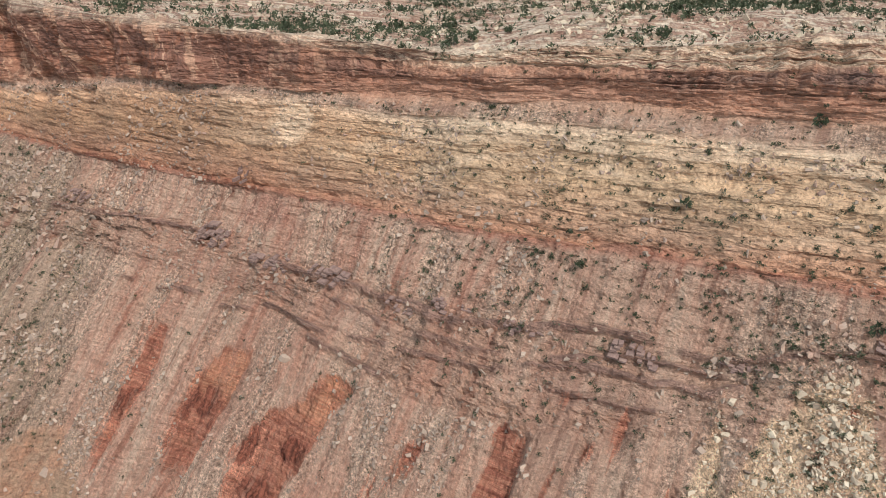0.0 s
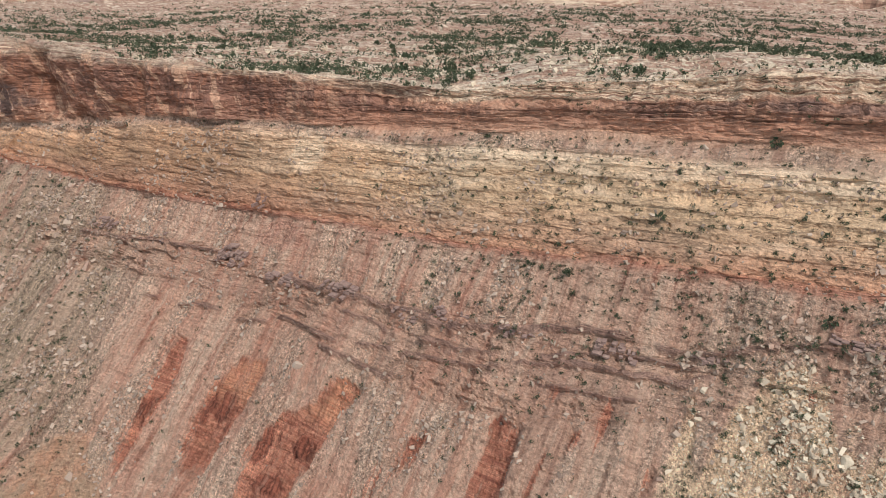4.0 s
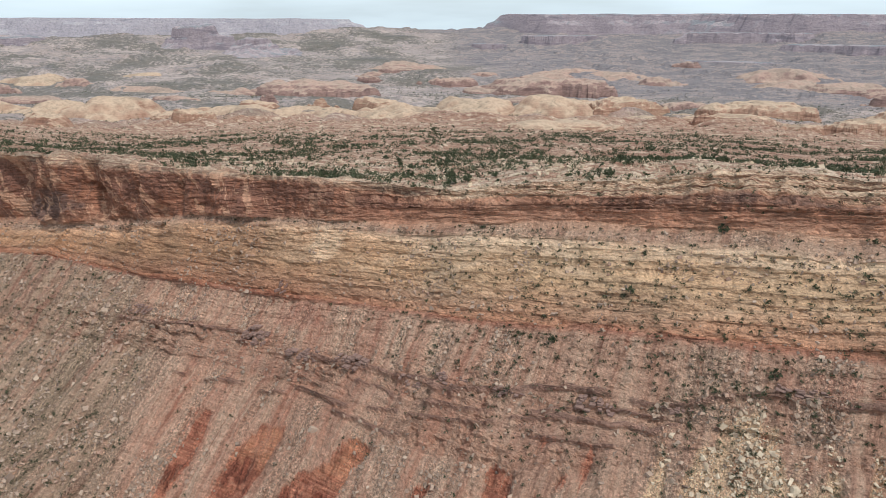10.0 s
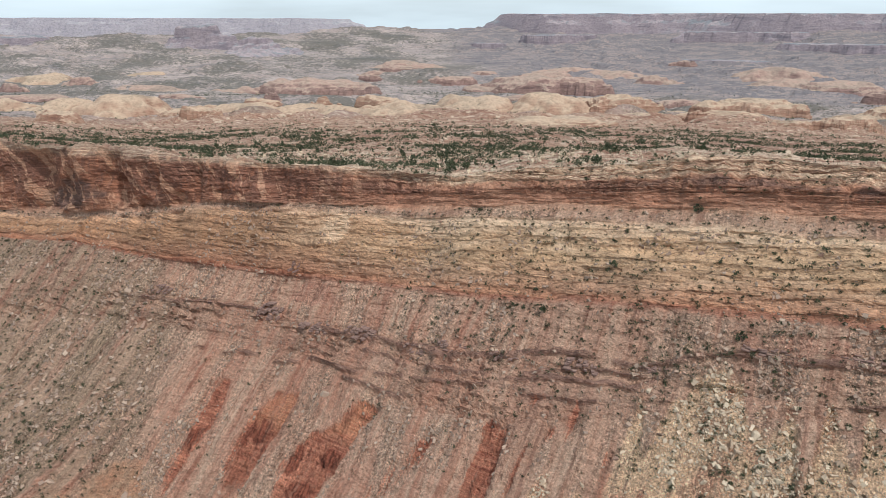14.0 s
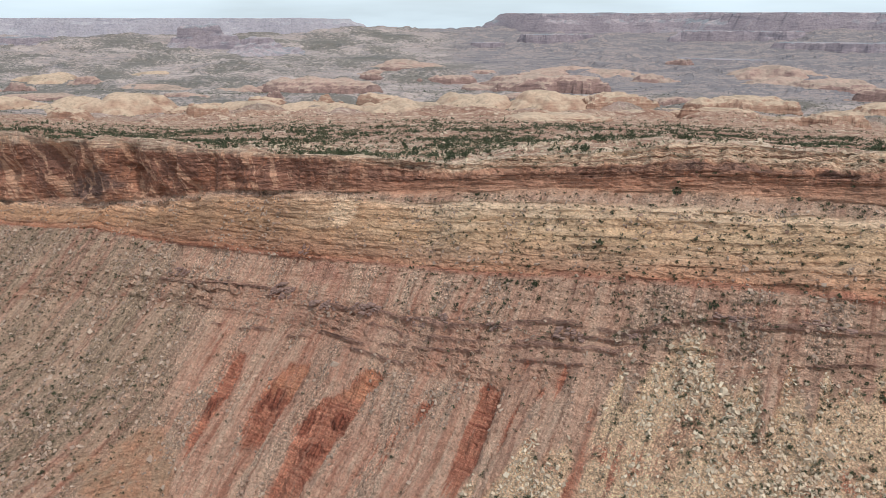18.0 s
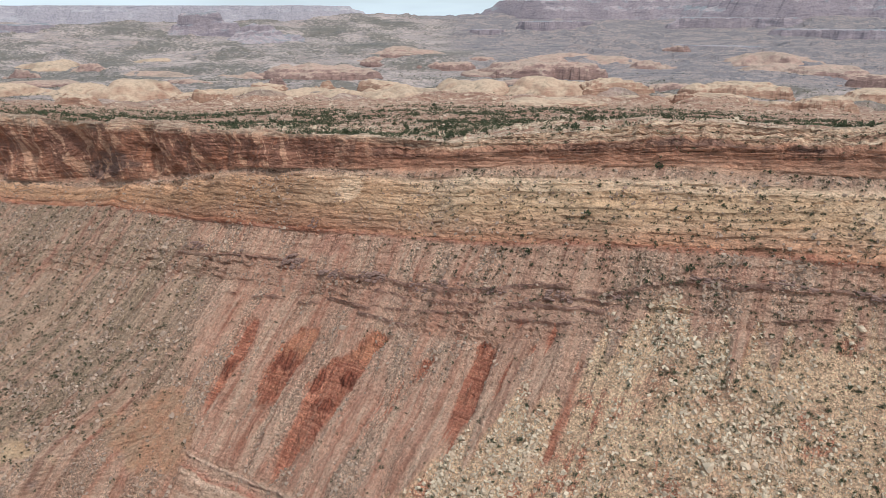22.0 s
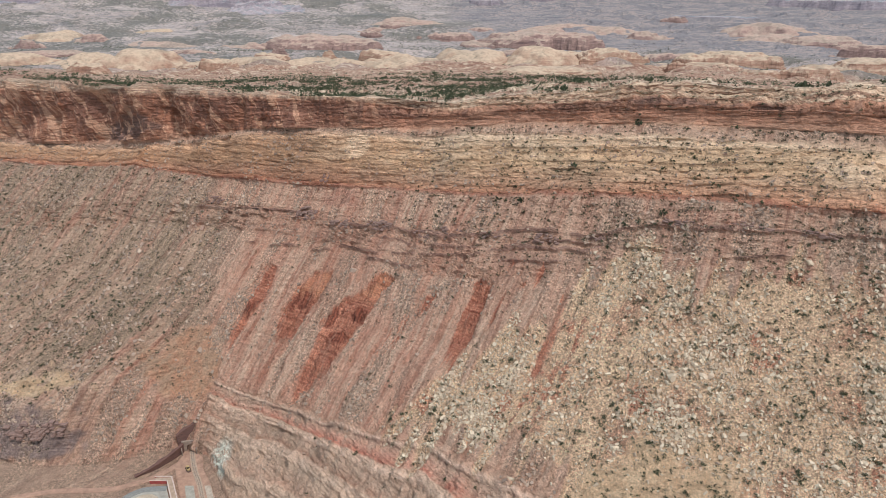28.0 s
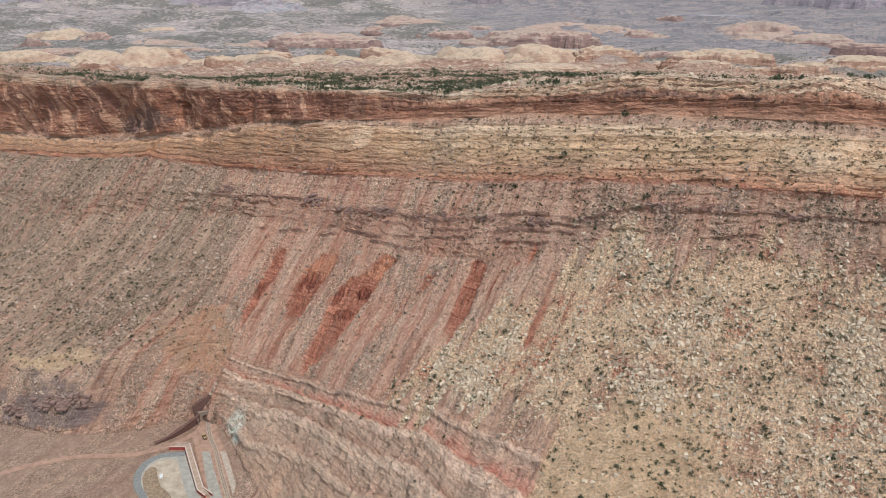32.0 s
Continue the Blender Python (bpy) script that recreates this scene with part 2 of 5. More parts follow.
    col = n.mix(n.math("MULTIPLY", mul(olive, plus(0.48, mul(rubble, 0.45))), n.span(plus(swath, mul(mid, 0.25)), 0.53, 0.63), clamp=True), col, green)
    # orange-red mudstone laid bare in the gullies
    lines = n.noise(in_wall(0.02, 0.5, 9.0), 1.0, 5, 0.7, 0.6)
    mud = n.ramp(lines, [(0.30, (0.26, 0.098, 0.072)), (0.42, (0.43, 0.18, 0.125)), (0.50, (0.52, 0.255, 0.175)), (0.56, (0.39, 0.16, 0.112)), (0.66, (0.47, 0.215, 0.15))])
    upper_mud = n.span(n.attr("fresh"), 0.0, 1.0)
    mud = n.mix(mul(upper_mud, n.span(n.noise(pos, 0.11, 4, 0.6), 0.36, 0.52, 0.3, 0.95)), mud, n.mix(n.span(thin, 0.40, 0.56), (0.46, 0.205, 0.13), (0.58, 0.315, 0.205)))
    # humps: dark red mud with the shade of their sides put into it
    mud = n.mix(n.span(n.attr("bulge"), 0.1, 0.8, 0.0, 0.85), mud, n.mix(n.span(rill, 0.42, 0.56), (0.13, 0.045, 0.034), (0.29, 0.098, 0.065)))
    mud = n.mix(0.55, mud, n.ramp(rill, [(0.36, (0.50, 0.47, 0.46)), (0.48, (0.95, 0.95, 0.95)), (0.62, (1.2, 1.24, 1.24))]), "MULTIPLY")
    laid = plus(mul(red, 0.62), plus(mul(n.math("SUBTRACT", streak, 0.5), 1.7), plus(mul(n.math("SUBTRACT", swath, 0.5), 1.2), mul(n.math("SUBTRACT", fine, 0.5), 0.35))))
    col = n.mix(mul(n.span(laid, 0.24, 0.46), n.span(red, 0.04, 0.3)), col, mud)
    # cream boulder fan
    sand = n.mix(n.span(mid, 0.38, 0.66), (0.60, 0.445, 0.315), (0.735, 0.575, 0.415))
    sand = n.mix(n.span(n.noise(pos, 0.035, 4, 0.6, 0.5), 0.52, 0.64, 0.0, 0.85), sand, (0.42, 0.245, 0.18))
    sand = n.mix(n.span(streak, 0.56, 0.66), sand, (0.38, 0.28, 0.215))
    sand = n.mix(n.span(plus(mul(streak, 0.5), mul(n.noise(pos, 0.028, 3), 0.8)), 0.74, 0.80, 0.0, 0.8), sand, (0.44, 0.18, 0.125))
    col = n.mix(n.math("MULTIPLY", fan, n.span(plus(fan, mul(fine, 0.8)), 0.45, 0.85), clamp=True), col, sand)
    # small stones that cover loose ground
    jog = n.mix(0.35, n.vector(0.0, 0.0), n.add("ShaderNodeTexNoise", Vector=pos, Scale=0.9, Detail=2.0).outputs["Color"])
    shaken = n.add("ShaderNodeVectorMath", **{"0": pos, "1": jog}).outputs[0]
    pebble, small = n.cells(shaken, 0.62), n.cells(shaken, 1.35)
    pick = lambda c, k: n.add("ShaderNodeSeparateColor", Color=c.outputs["Color"]).outputs[k]
    bright = mul(n.span(pebble.outputs["Distance"], 0.46, 0.38), n.span(pick(pebble, 0), 0.66, 0.70))
    bright2 = mul(n.span(small.outputs["Distance"], 0.46, 0.38), n.span(pick(small, 1), 0.60, 0.64))
    loose = n.math("MULTIPLY", n.math("MAXIMUM", mul(talus, plus(0.14, mul(rubble, 0.80))), fan), n.math("SUBTRACT", 1.0, mul(red, 0.8)), clamp=True)
    loose = mul(loose, n.math("SUBTRACT", 1.0, mul(n.attr("bare"), 0.8)))
    pale_stone = n.mix(fan, n.mix(pick(pebble, 2), (0.40, 0.29, 0.23), (0.58, 0.44, 0.345)), n.mix(pick(pebble, 2), (0.58, 0.455, 0.33), (0.76, 0.625, 0.465)))
    col = n.mix(mul(n.math("MAXIMUM", bright, mul(bright2, 0.85)), mul(loose, plus(n.span(streak, 0.42, 0.60, 0.22, 0.62), mul(fan, 0.32)))), col, pale_stone)
    col = n.mix(mul(loose, 0.8), col, n.ramp(pick(small, 2), [(0.0, (0.66, 0.63, 0.61)), (0.5, (1, 1, 1)), (1.0, (1.22, 1.20, 1.18))]), "MULTIPLY")
    # shade between the small stones, painted into the colour
    gap_shade = n.math("MAXIMUM", n.span(pebble.outputs["Distance"], 0.58, 0.80), mul(n.span(small.outputs["Distance"], 0.60, 0.85), 0.6))
    col = n.mix(mul(gap_shade, mul(loose, n.span(fan, 0.0, 1.0, 0.45, 0.28))), col, (0.19, 0.13, 0.10))
    col = n.mix(n.math("SUBTRACT", 1.0, top), col, (1.10, 1.00, 0.955), "MULTIPLY")
    # bare pale rock in thin ledges and red soil on the plateau
    xyz = n.add("ShaderNodeSeparateXYZ", Vector=pos)
    behind = plus(mul(xyz.outputs[0], 0.35), mul(xyz.outputs[1], 0.94))
    shelf = n.noise(n.vector(mul(xyz.outputs[0], 0.011), mul(behind, 0.055)), 1.0, 6, 0.70, 0.7)
    flat_rock = n.ramp(shelf, [(0.38, (0.27, 0.145, 0.105)), (0.45, (0.39, 0.235, 0.17)), (0.485, (0.66, 0.53, 0.41)), (0.51, (0.29, 0.17, 0.125)), (0.555, (0.70, 0.585, 0.46)), (0.59, (0.32, 0.195, 0.145))])
    earth = n.ramp(n.noise(n.vector(mul(xyz.outputs[0], 0.006), mul(behind, 0.034), 4.0), 1.0, 6, 0.72, 0.7), [(0.38, (0.22, 0.115, 0.085)), (0.45, (0.33, 0.185, 0.135)), (0.49, (0.50, 0.365, 0.28)), (0.515, (0.25, 0.135, 0.10)), (0.56, (0.49, 0.35, 0.265)), (0.60, (0.30, 0.17, 0.125))])
    flat_rock = n.mix(n.attr("soil"), flat_rock, earth)
    flat_rock = n.mix(mul(n.attr("brink"), n.span(mid, 0.40, 0.58, 0.1, 0.8)), flat_rock, (0.70, 0.58, 0.45))
    flat_rock = n.mix(mul(n.attr("riser"), n.span(mid, 0.34, 0.5, 0.5, 0.95)), flat_rock, n.mix(n.span(fine, 0.42, 0.58), (0.22, 0.125, 0.09), (0.42, 0.26, 0.19)))
    scrub = n.noise(pos, 0.06, 6, 0.8)
    # far plains, with bluish distance haze mixed into their colours
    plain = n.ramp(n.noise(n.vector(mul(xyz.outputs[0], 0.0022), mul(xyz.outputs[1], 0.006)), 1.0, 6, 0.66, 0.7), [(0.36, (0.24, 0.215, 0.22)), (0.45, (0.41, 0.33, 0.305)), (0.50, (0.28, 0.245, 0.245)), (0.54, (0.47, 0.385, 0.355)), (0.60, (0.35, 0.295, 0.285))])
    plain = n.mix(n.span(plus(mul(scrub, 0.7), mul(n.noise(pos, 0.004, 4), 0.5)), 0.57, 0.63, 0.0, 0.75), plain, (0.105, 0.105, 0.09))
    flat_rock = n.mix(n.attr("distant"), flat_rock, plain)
    # dark slopes far to the right, blue-grey haze put into their colour
    hazy_slope = n.ramp(n.noise(n.vector(mul(xyz.outputs[0], 0.007), mul(xyz.outputs[1], 0.014)), 1.0, 7, 0.80, 0.8), [(0.36, (0.12, 0.12, 0.14)), (0.44, (0.25, 0.215, 0.22)), (0.49, (0.155, 0.155, 0.175)), (0.54, (0.39, 0.305, 0.28)), (0.58, (0.19, 0.18, 0.195)), (0.66, (0.36, 0.28, 0.265))])
    flat_rock = n.mix(n.attr("hazy_slope"), flat_rock, hazy_slope)
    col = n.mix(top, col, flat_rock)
    col = n.mix(mul(n.attr("bare"), n.span(fine, 0.30, 0.42, 0.55, 0.95)), col, n.mix(n.span(mid, 0.38, 0.64), (0.62, 0.41, 0.26), (0.73, 0.515, 0.34)))
    col = n.mix(mul(n.attr("chalk"), n.span(plus(fine, mul(mid, 0.5)), 0.64, 0.78)), col, (0.62, 0.61, 0.53))
    col = n.mix(n.attr("purple"), col, n.ramp(beds, [(0.34, (0.16, 0.12, 0.12)), (0.46, (0.29, 0.215, 0.20)), (0.56, (0.22, 0.165, 0.16)), (0.68, (0.36, 0.25, 0.22))]))
    col = n.mix(n.attr("floor"), col, n.mix(n.span(mid, 0.35, 0.65), (0.36, 0.235, 0.175), (0.46, 0.315, 0.235)))
    speck = plus(mul(grit, 0.45), mul(fine, 0.75))
    gritty = mul(n.math("SUBTRACT", 1.0, n.math("MAXIMUM", rock, top)), n.math("SUBTRACT", plus(0.42, mul(n.math("MAXIMUM", rubble, fan), 0.58)), mul(n.attr("bare"), 0.5)))
    col = n.mix(n.math("MAXIMUM", gritty, 0.28), col, n.ramp(speck, [(0.41, (0.30, 0.285, 0.28)), (0.52, (0.90, 0.89, 0.88)), (0.60, (1.30, 1.29, 1.27)), (0.72, (2.1, 2.06, 2.0))]), "MULTIPLY")
    lamina = n.noise(in_wall(0.16, 0.75, 41.0), 1.0, 5, 0.68, 0.9)
    col = n.mix(mul(n.math("MULTIPLY", rock, n.math("SUBTRACT", 1.0, top), clamp=True), n.span(mid, 0.38, 0.60, 0.25, 0.75)), col, n.ramp(lamina, [(0.33, (0.50, 0.45, 0.43)), (0.41, (0.93, 0.91, 0.90)), (0.55, (1.02, 1.02, 1.02)), (0.66, (1.20, 1.18, 1.15))]), "MULTIPLY")
    relief = plus(plus(mul(fine, n.span(rock, 0.2, 0.9, 1.5, 0.6)), mul(grit, n.span(rock, 0.2, 0.9, 0.7, 0.2))), mul(lamina, 1.1))
    relief = plus(relief, mul(mul(loose, 1.0), plus(mul(pebble.outputs["Distance"], -1.3), mul(small.outputs["Distance"], -0.7))))
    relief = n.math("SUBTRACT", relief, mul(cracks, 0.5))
    return n.done(col, 0.95, relief, 1.0, 1.9)


CANYON = canyon_material()
# ---- numeric noise ----
def cell(ix, iy, seed):
    """A steady random number in 0..1 for each whole-number cell."""
    h = (ix.astype(np.int64) * 374761393 + iy.astype(np.int64) * 668265263 + seed * 974634757) & 0x7FFFFFFF
    h = ((h ^ (h >> 13)) * 1274126177) & 0x7FFFFFFF
    return ((h ^ (h >> 16)) & 0xFFFFF) / 1048575.0


def smooth_noise(x, y, seed):
    ix, iy = np.floor(x), np.floor(y)
    fx, fy = x - ix, y - iy
    fx, fy = fx * fx * (3 - 2 * fx), fy * fy * (3 - 2 * fy)
    a = cell(ix, iy, seed) * (1 - fx) + cell(ix + 1, iy, seed) * fx
    b = cell(ix, iy + 1, seed) * (1 - fx) + cell(ix + 1, iy + 1, seed) * fx
    return (a * (1 - fy) + b * fy) * 2 - 1


def fbm(x, y, seed, octaves=4, gain=0.5):
    total, amp = 0.0, 1.0
    for n in range(octaves):
        total = total + amp * smooth_noise(x * 2**n + 17.3 * n, y * 2**n - 9.1 * n, seed + n)
        amp *= gain
    return total


def ridges(x, y, seed, octaves=3):
    total, amp = 0.0, 1.0
    for n in range(octaves):
        total = total + amp * (1 - 2 * np.abs(smooth_noise(x * 2**n + 5.7 * n, y * 2**n, seed + n)))
        amp *= 0.5
    return total


def ramp(v, a, b):
    t = np.clip((v - a) / (b - a), 0, 1)
    return t * t * (3 - 2 * t)


# ---- the lie of the land ----
# Lines along the canyon wall, from the rim down: x, y, z
RIM = [(-1100, 965, 238), (-700, 730, 240), (-544, 638, 243), (-440, 575, 248), (-336, 509, 256), (-244, 458, 258), (-157, 415, 261),
       (-92, 386, 264), (-41, 365, 264), (-4, 350, 264), (28, 338, 268), (51, 328, 275), (90, 314, 280), (129, 299, 284), (158, 288, 290),
       (200, 271, 292), (244, 253, 292), (275, 240, 291), (420, 180, 296), (900, 0, 310)]
UPPER_FOOT = [(-1100, 960, 150), (-700, 725, 150), (-569, 646, 157), (-456, 578, 172), (-359, 515, 188), (-276, 465, 206), (-207, 429, 221),
              (-113, 385, 232), (-41, 352, 238), (27, 322, 246), (89, 295, 255), (127, 279, 256), (178, 256, 262), (226, 236, 263),
              (275, 214, 263), (420, 150, 266), (900, -30, 280)]
BENCH = [(-1100, 958, 148), (-700, 723, 148), (-569, 643, 155), (-456, 575, 170), (-359, 510, 186), (-276, 461, 204), (-207, 424, 218),
         (-113, 379, 229), (-41, 345, 234), (27, 313, 242), (89, 284, 250), (127, 267, 251), (178, 243, 256), (226, 222, 257),
         (275, 199, 256), (420, 135, 258), (900, -50, 270)]
CONTACT = [(-1100, 920, 125), (-700, 690, 128), (-529, 580, 143), (-465, 541, 154), (-358, 478, 169), (-266, 429, 170), (-201, 396, 175),
           (-118, 355, 180), (-44, 314, 190), (5, 287, 193), (46, 265, 199), (83, 244, 207), (133, 217, 213), (178, 194, 218),
           (207, 183, 219), (253, 165, 219), (420, 95, 225), (900, -110, 240)]
LEDGE = [(-1100, 860, 90), (-700, 640, 92), (-479, 489, 116), (-337, 431, 143), (-250, 394, 150), (-198, 370, 155), (-128, 338, 161),
         (-86, 313, 160), (-43, 286, 162), (5, 253, 171), (43, 228, 174), (78, 211, 179), (124, 190, 182), (173, 167, 183),
         (244, 140, 188), (420, 75, 195), (900, -150, 205)]
RED_TOP = [(-1100, 840, 75), (-700, 600, 70), (-479, 455, 98), (-337, 405, 124), (-250, 372, 133), (-198, 348, 135), (-96, 297, 140),
           (-46, 239, 139), (29, 193, 150), (100, 178, 168), (167, 152, 181), (250, 118, 176), (420, 50, 180), (900, -180, 190)]
MIDDLE = [(-1100, 760, 40), (-700, 540, 38), (-450, 410, 80), (-384, 381, 84), (-299, 318, 86), (-214, 294, 92), (-150, 262, 95),
          (-90, 225, 101), (-13, 167, 112), (65, 111, 123), (161, 80, 140), (246, 92, 154), (420, 20, 160), (900, -200, 170)]
LOW = [(-1100, 620, 10), (-700, 420, 10), (-450, 235, 34), (-392, 205, 34), (-350, 192, 34), (-318, 196, 36), (-299, 214, 52), (-255, 215, 46),
       (-232, 200, 22), (-216, 193, 14), (-200, 198, 26), (-170, 185, 34), (-138, 168, 34), (-58, 84, 64), (12, 71, 95), (49, 46, 98), (101, 26, 109), (182, 39, 113),
       (253, 50, 124), (420, -20, 130), (900, -240, 140)]
TOE = [(-1100, 300, -2), (-700, 210, -2), (-450, 188, -1), (-392, 178, -1), (-342, 161, -1), (-300, 164, -1), (-260, 172, -1), (-228, 188, -1), (-216, 190, -1), (-205, 178, -1),
       (-180, 146, -1), (-150, 88, 0), (-120, 60, 4), (-58, 20, 40), (12, -10, 78), (49, -30, 84), (101, -45, 88), (182, -45, 92), (253, -40, 95), (420, -100, 100), (900, -300, 110)]
FLOOR = [(-1100, 60, -2), (-450, 60, -1), (-300, 60, -1), (-205, 60, -1), (-150, 30, -1), (-138, 10, -1), (-58, -60, 20), (12, -110, 42), (101, -140, 48),
         (253, -150, 50), (900, -380, 60)]
VALLEY = [(-1100, -1500, -12), (900, -1500, 10)]
# the dip of the layers along the wall
DIP = [(-900, 128), (-720, 143), (-543, 169), (-420, 172), (-270, 180), (-180, 190), (-65, 202), (49, 213), (143, 220), (400, 228)]


def along(x, y):
    return 0.88 * x - 0.47 * y


def layer(x, y, z):
    """Height within the pile of layers: 180 at the foot of the tan cliff."""
    k = np.array(DIP, float)
    return z - np.interp(along(x, y), k[:, 0], k[:, 1]) + 180


def soften(v, width):
    k = np.exp(-0.5 * (np.arange(-3 * width, 3 * width + 1) / width) ** 2)
    return np.convolve(np.pad(v, 3 * width, mode="edge"), k / k.sum(), mode="valid")


def columns():
    mid = np.arange(-470, 340, 1.25)
    left = -470 - np.cumsum(np.linspace(1.5, 14, 80))
    right = 340 + np.cumsum(np.linspace(1.5, 14, 70))
    return np.concatenate([left[::-1], mid, right])


def line(points, cols, width=5):
    p = np.array(points, float)
    return soften(np.interp(cols, p[:, 0], p[:, 1]), width), soften(np.interp(cols, p[:, 0], p[:, 2]), width)


def softness(s):
    """How far a layer has worn back: low in hard ledges, high in soft slopes."""
    edges = np.cumsum(np.random.RandomState(4).uniform(0.9, 4.2, 160))
    wear = np.where(np.arange(161) % 2 == 0, 0.12, 1.6) * np.random.RandomState(5).uniform(0.6, 1.5, 161)
    return wear[np.searchsorted(edges, s)]


def stretch(top, foot, cols, rows, ledges=0.0, last=False, laid=0.0):
    """The rows between two lines; ledges: how far the slope is broken into steps; laid: how far its upper half lies back."""
    (ya, za), (yb, zb) = top, foot
    u = np.linspace(0, 1, rows + (1 if last else 0), endpoint=last)[:, None]
    full = np.linspace(0, 1, 400)[:, None]
    x = np.broadcast_to(cols, (400, len(cols)))
    z = za + (zb - za) * full
    s = layer(x, ya + (yb - ya) * full, z) + 1.1 * fbm(x / 26, z / 30, 71, 3)
    ledges = ledges + 0 * cols
    worn = np.cumsum((ledges * softness(s) + (1 - ledges)) * (1 + 4 * laid * ramp(0.44 - full, -0.05, 0.05)), 0)
    worn = (worn - worn[0]) / (worn[-1] - worn[0])
    at = (u * 399)[:, 0]
    low = np.minimum(at.astype(int), 398)
    part_way = (at - low)[:, None]
    g = worn[low] * (1 - part_way) + worn[low + 1] * part_way
    return np.broadcast_to(cols, g.shape), ya + (yb - ya) * g, np.broadcast_to(za + (zb - za) * u, g.shape)


def land():
    cols = columns()
    L = {n: line(p, cols, w) for n, p, w in (("rim", RIM, 3), ("foot", UPPER_FOOT, 4), ("bench", BENCH, 4), ("contact", CONTACT, 4),
                                             ("ledge", LEDGE, 5), ("red", RED_TOP, 7), ("middle", MIDDLE, 12), ("low", LOW, 10), ("toe", TOE, 10),
                                             ("floor", FLOOR, 20), ("valley", VALLEY, 20))}
    # plateau behind the rim: metres from a point behind the camera, height; it fans out with distance
    back = [(4640, 330), (4300, 290), (3830, 227), (3330, 186), (2930, 156), (2430, 151), (2100, 149), (1830, 162), (1680, 175), (1430, 194), (1240, 214), (1030, 233)]
    parts = []
    ry, rz = L["rim"]
    turn = np.arctan2(cols, ry + 330)
    rim_far = np.hypot(cols, ry + 330)
    rows = []
    for (r0, z0), (r1, z1) in zip(back, back[1:]):
        for k in np.linspace(0, 1, max(2, int((r0 - r1) / (30 if r1 > 2200 else 9 if r1 > 1500 else 5))), endpoint=False):
            rows.append((r0 + (r1 - r0) * k, z0 + (z1 - z0) * k))
    pr = np.array([r[0] for r in rows])[:, None]
    pz = np.array([r[1] for r in rows])[:, None] + 0 * cols
    near = np.maximum(1030, rim_far + 160)
    far = near + (pr - 1030) * (4640 - near) / (4640 - 1030)
    parts.append((np.sin(turn) * far, np.cos(turn) * far - 330, pz, 0))
    k = np.linspace(0, 1, 120, endpoint=False)[:, None] ** 0.8
    rr = near + (rim_far - near) * k
    zz = 233 + (rz - 233) * np.clip(k * 1.05, 0, 1) ** 1.4
    parts.append((np.sin(turn) * rr, np.cos(turn) * rr - 330, zz, 1))
    bands = 0.15 + 0.1 * ramp(-cols, -70, 10) * ramp(cols, -205, -170) + 0.3 * ramp(-cols, 300, 320)
    for a, b, rows_, step, tag in (("rim", "foot", 84, 0.6, 2), ("foot", "bench", 12, 0.2, 3), ("bench", "contact", 74, 0.8, 4), ("contact", "ledge", 60, 0.3, 5),
                                   ("ledge", "red", 50, 0.7 * ramp(fbm(cols / 40, 0 * cols, 77, 3), -0.6, 0.3), 6), ("red", "middle", 74, 0.12, 7), ("middle", "low", 84, bands, 8), ("low", "toe", 60, bands, 9),
                                   ("toe", "floor", 34, 0.1, 10), ("floor", "valley", 30, 0.0, 11)):
        parts.append((*stretch(L[a], L[b], cols, rows_, step, tag == 11, ramp(cols, -150, 120) if tag == 2 else 0.0), tag))
    X = np.concatenate([p[0] for p in parts])
    Y = np.concatenate([p[1] for p in parts])
    Z = np.concatenate([p[2] for p in parts])
    tag = np.concatenate([np.full(p[0].shape[0], p[3]) for p in parts])
    return X, Y, Z, tag


# ---- the canyon wall and plateau, one sheet of ground ----
# gullies of bare red mudstone, each from top to bottom: place along the wall, layer, half width
GULLIES = [[(-290, 120, 6), (-287, 105, 8), (-284, 90, 8), (-289, 70, 5)],
           [(-224, 119, 9), (-231, 106, 13), (-233, 92, 14), (-236, 76, 8)],
           [(-156, 124, 9), (-164, 112, 10), (-176, 99, 19), (-183, 90, 20), (-182, 78, 15), (-188, 62, 13), (-193, 50, 9)],
           [(-100, 119, 3), (-113, 106, 6), (-123, 91, 9), (-132, 78, 8)],
           [(-67, 130, 6), (-68, 118, 8), (-66, 103, 8), (-67, 90, 5)],
           [(-36, 132, 4), (-43, 120, 5), (-47, 110, 3)],
           [(1, 128, 2), (4, 106, 4), (-1, 94, 7), (-5, 88, 5)],
           [(-52, 142, 9), (-55, 138, 6)],
           [(-20, 141, 7), (-25, 134, 4)]]
# the dark humps of mudstone in the large gullies, shade of their sides painted in: along, layer, half width, half
# height
HUMPS = [(-236, 99, 9, 6), (-194, 96, 10, 7), (-168, 97, 8, 5), (-288, 92, 5, 8), (-222, 92, 7, 4), (-178, 84, 10, 4)]
# upper edge of the cream boulder fan: along, layer
FAN_TOP = [(-140, 54), (-110, 60), (-88, 66), (-76, 79), (-63, 92), (-30, 107), (-2, 121), (8, 131), (26, 140), (45, 152), (60, 151), (80, 146), (110, 140), (200, 146), (400, 146)]
FAN_FOOT = [(-140, 68), (-110, 62), (-89, 60), (-36, 66), (21, 67), (46, 64), (56, 40), (66, -40), (400, -40)]
# the uppermost pale ledge low on the wall: along, layer
PALE_LEDGE = [(-330, 45), (-287, 45), (-208, 39), (-154, 46), (-89, 55), (-36, 62), (21, 63), (51, 60)]


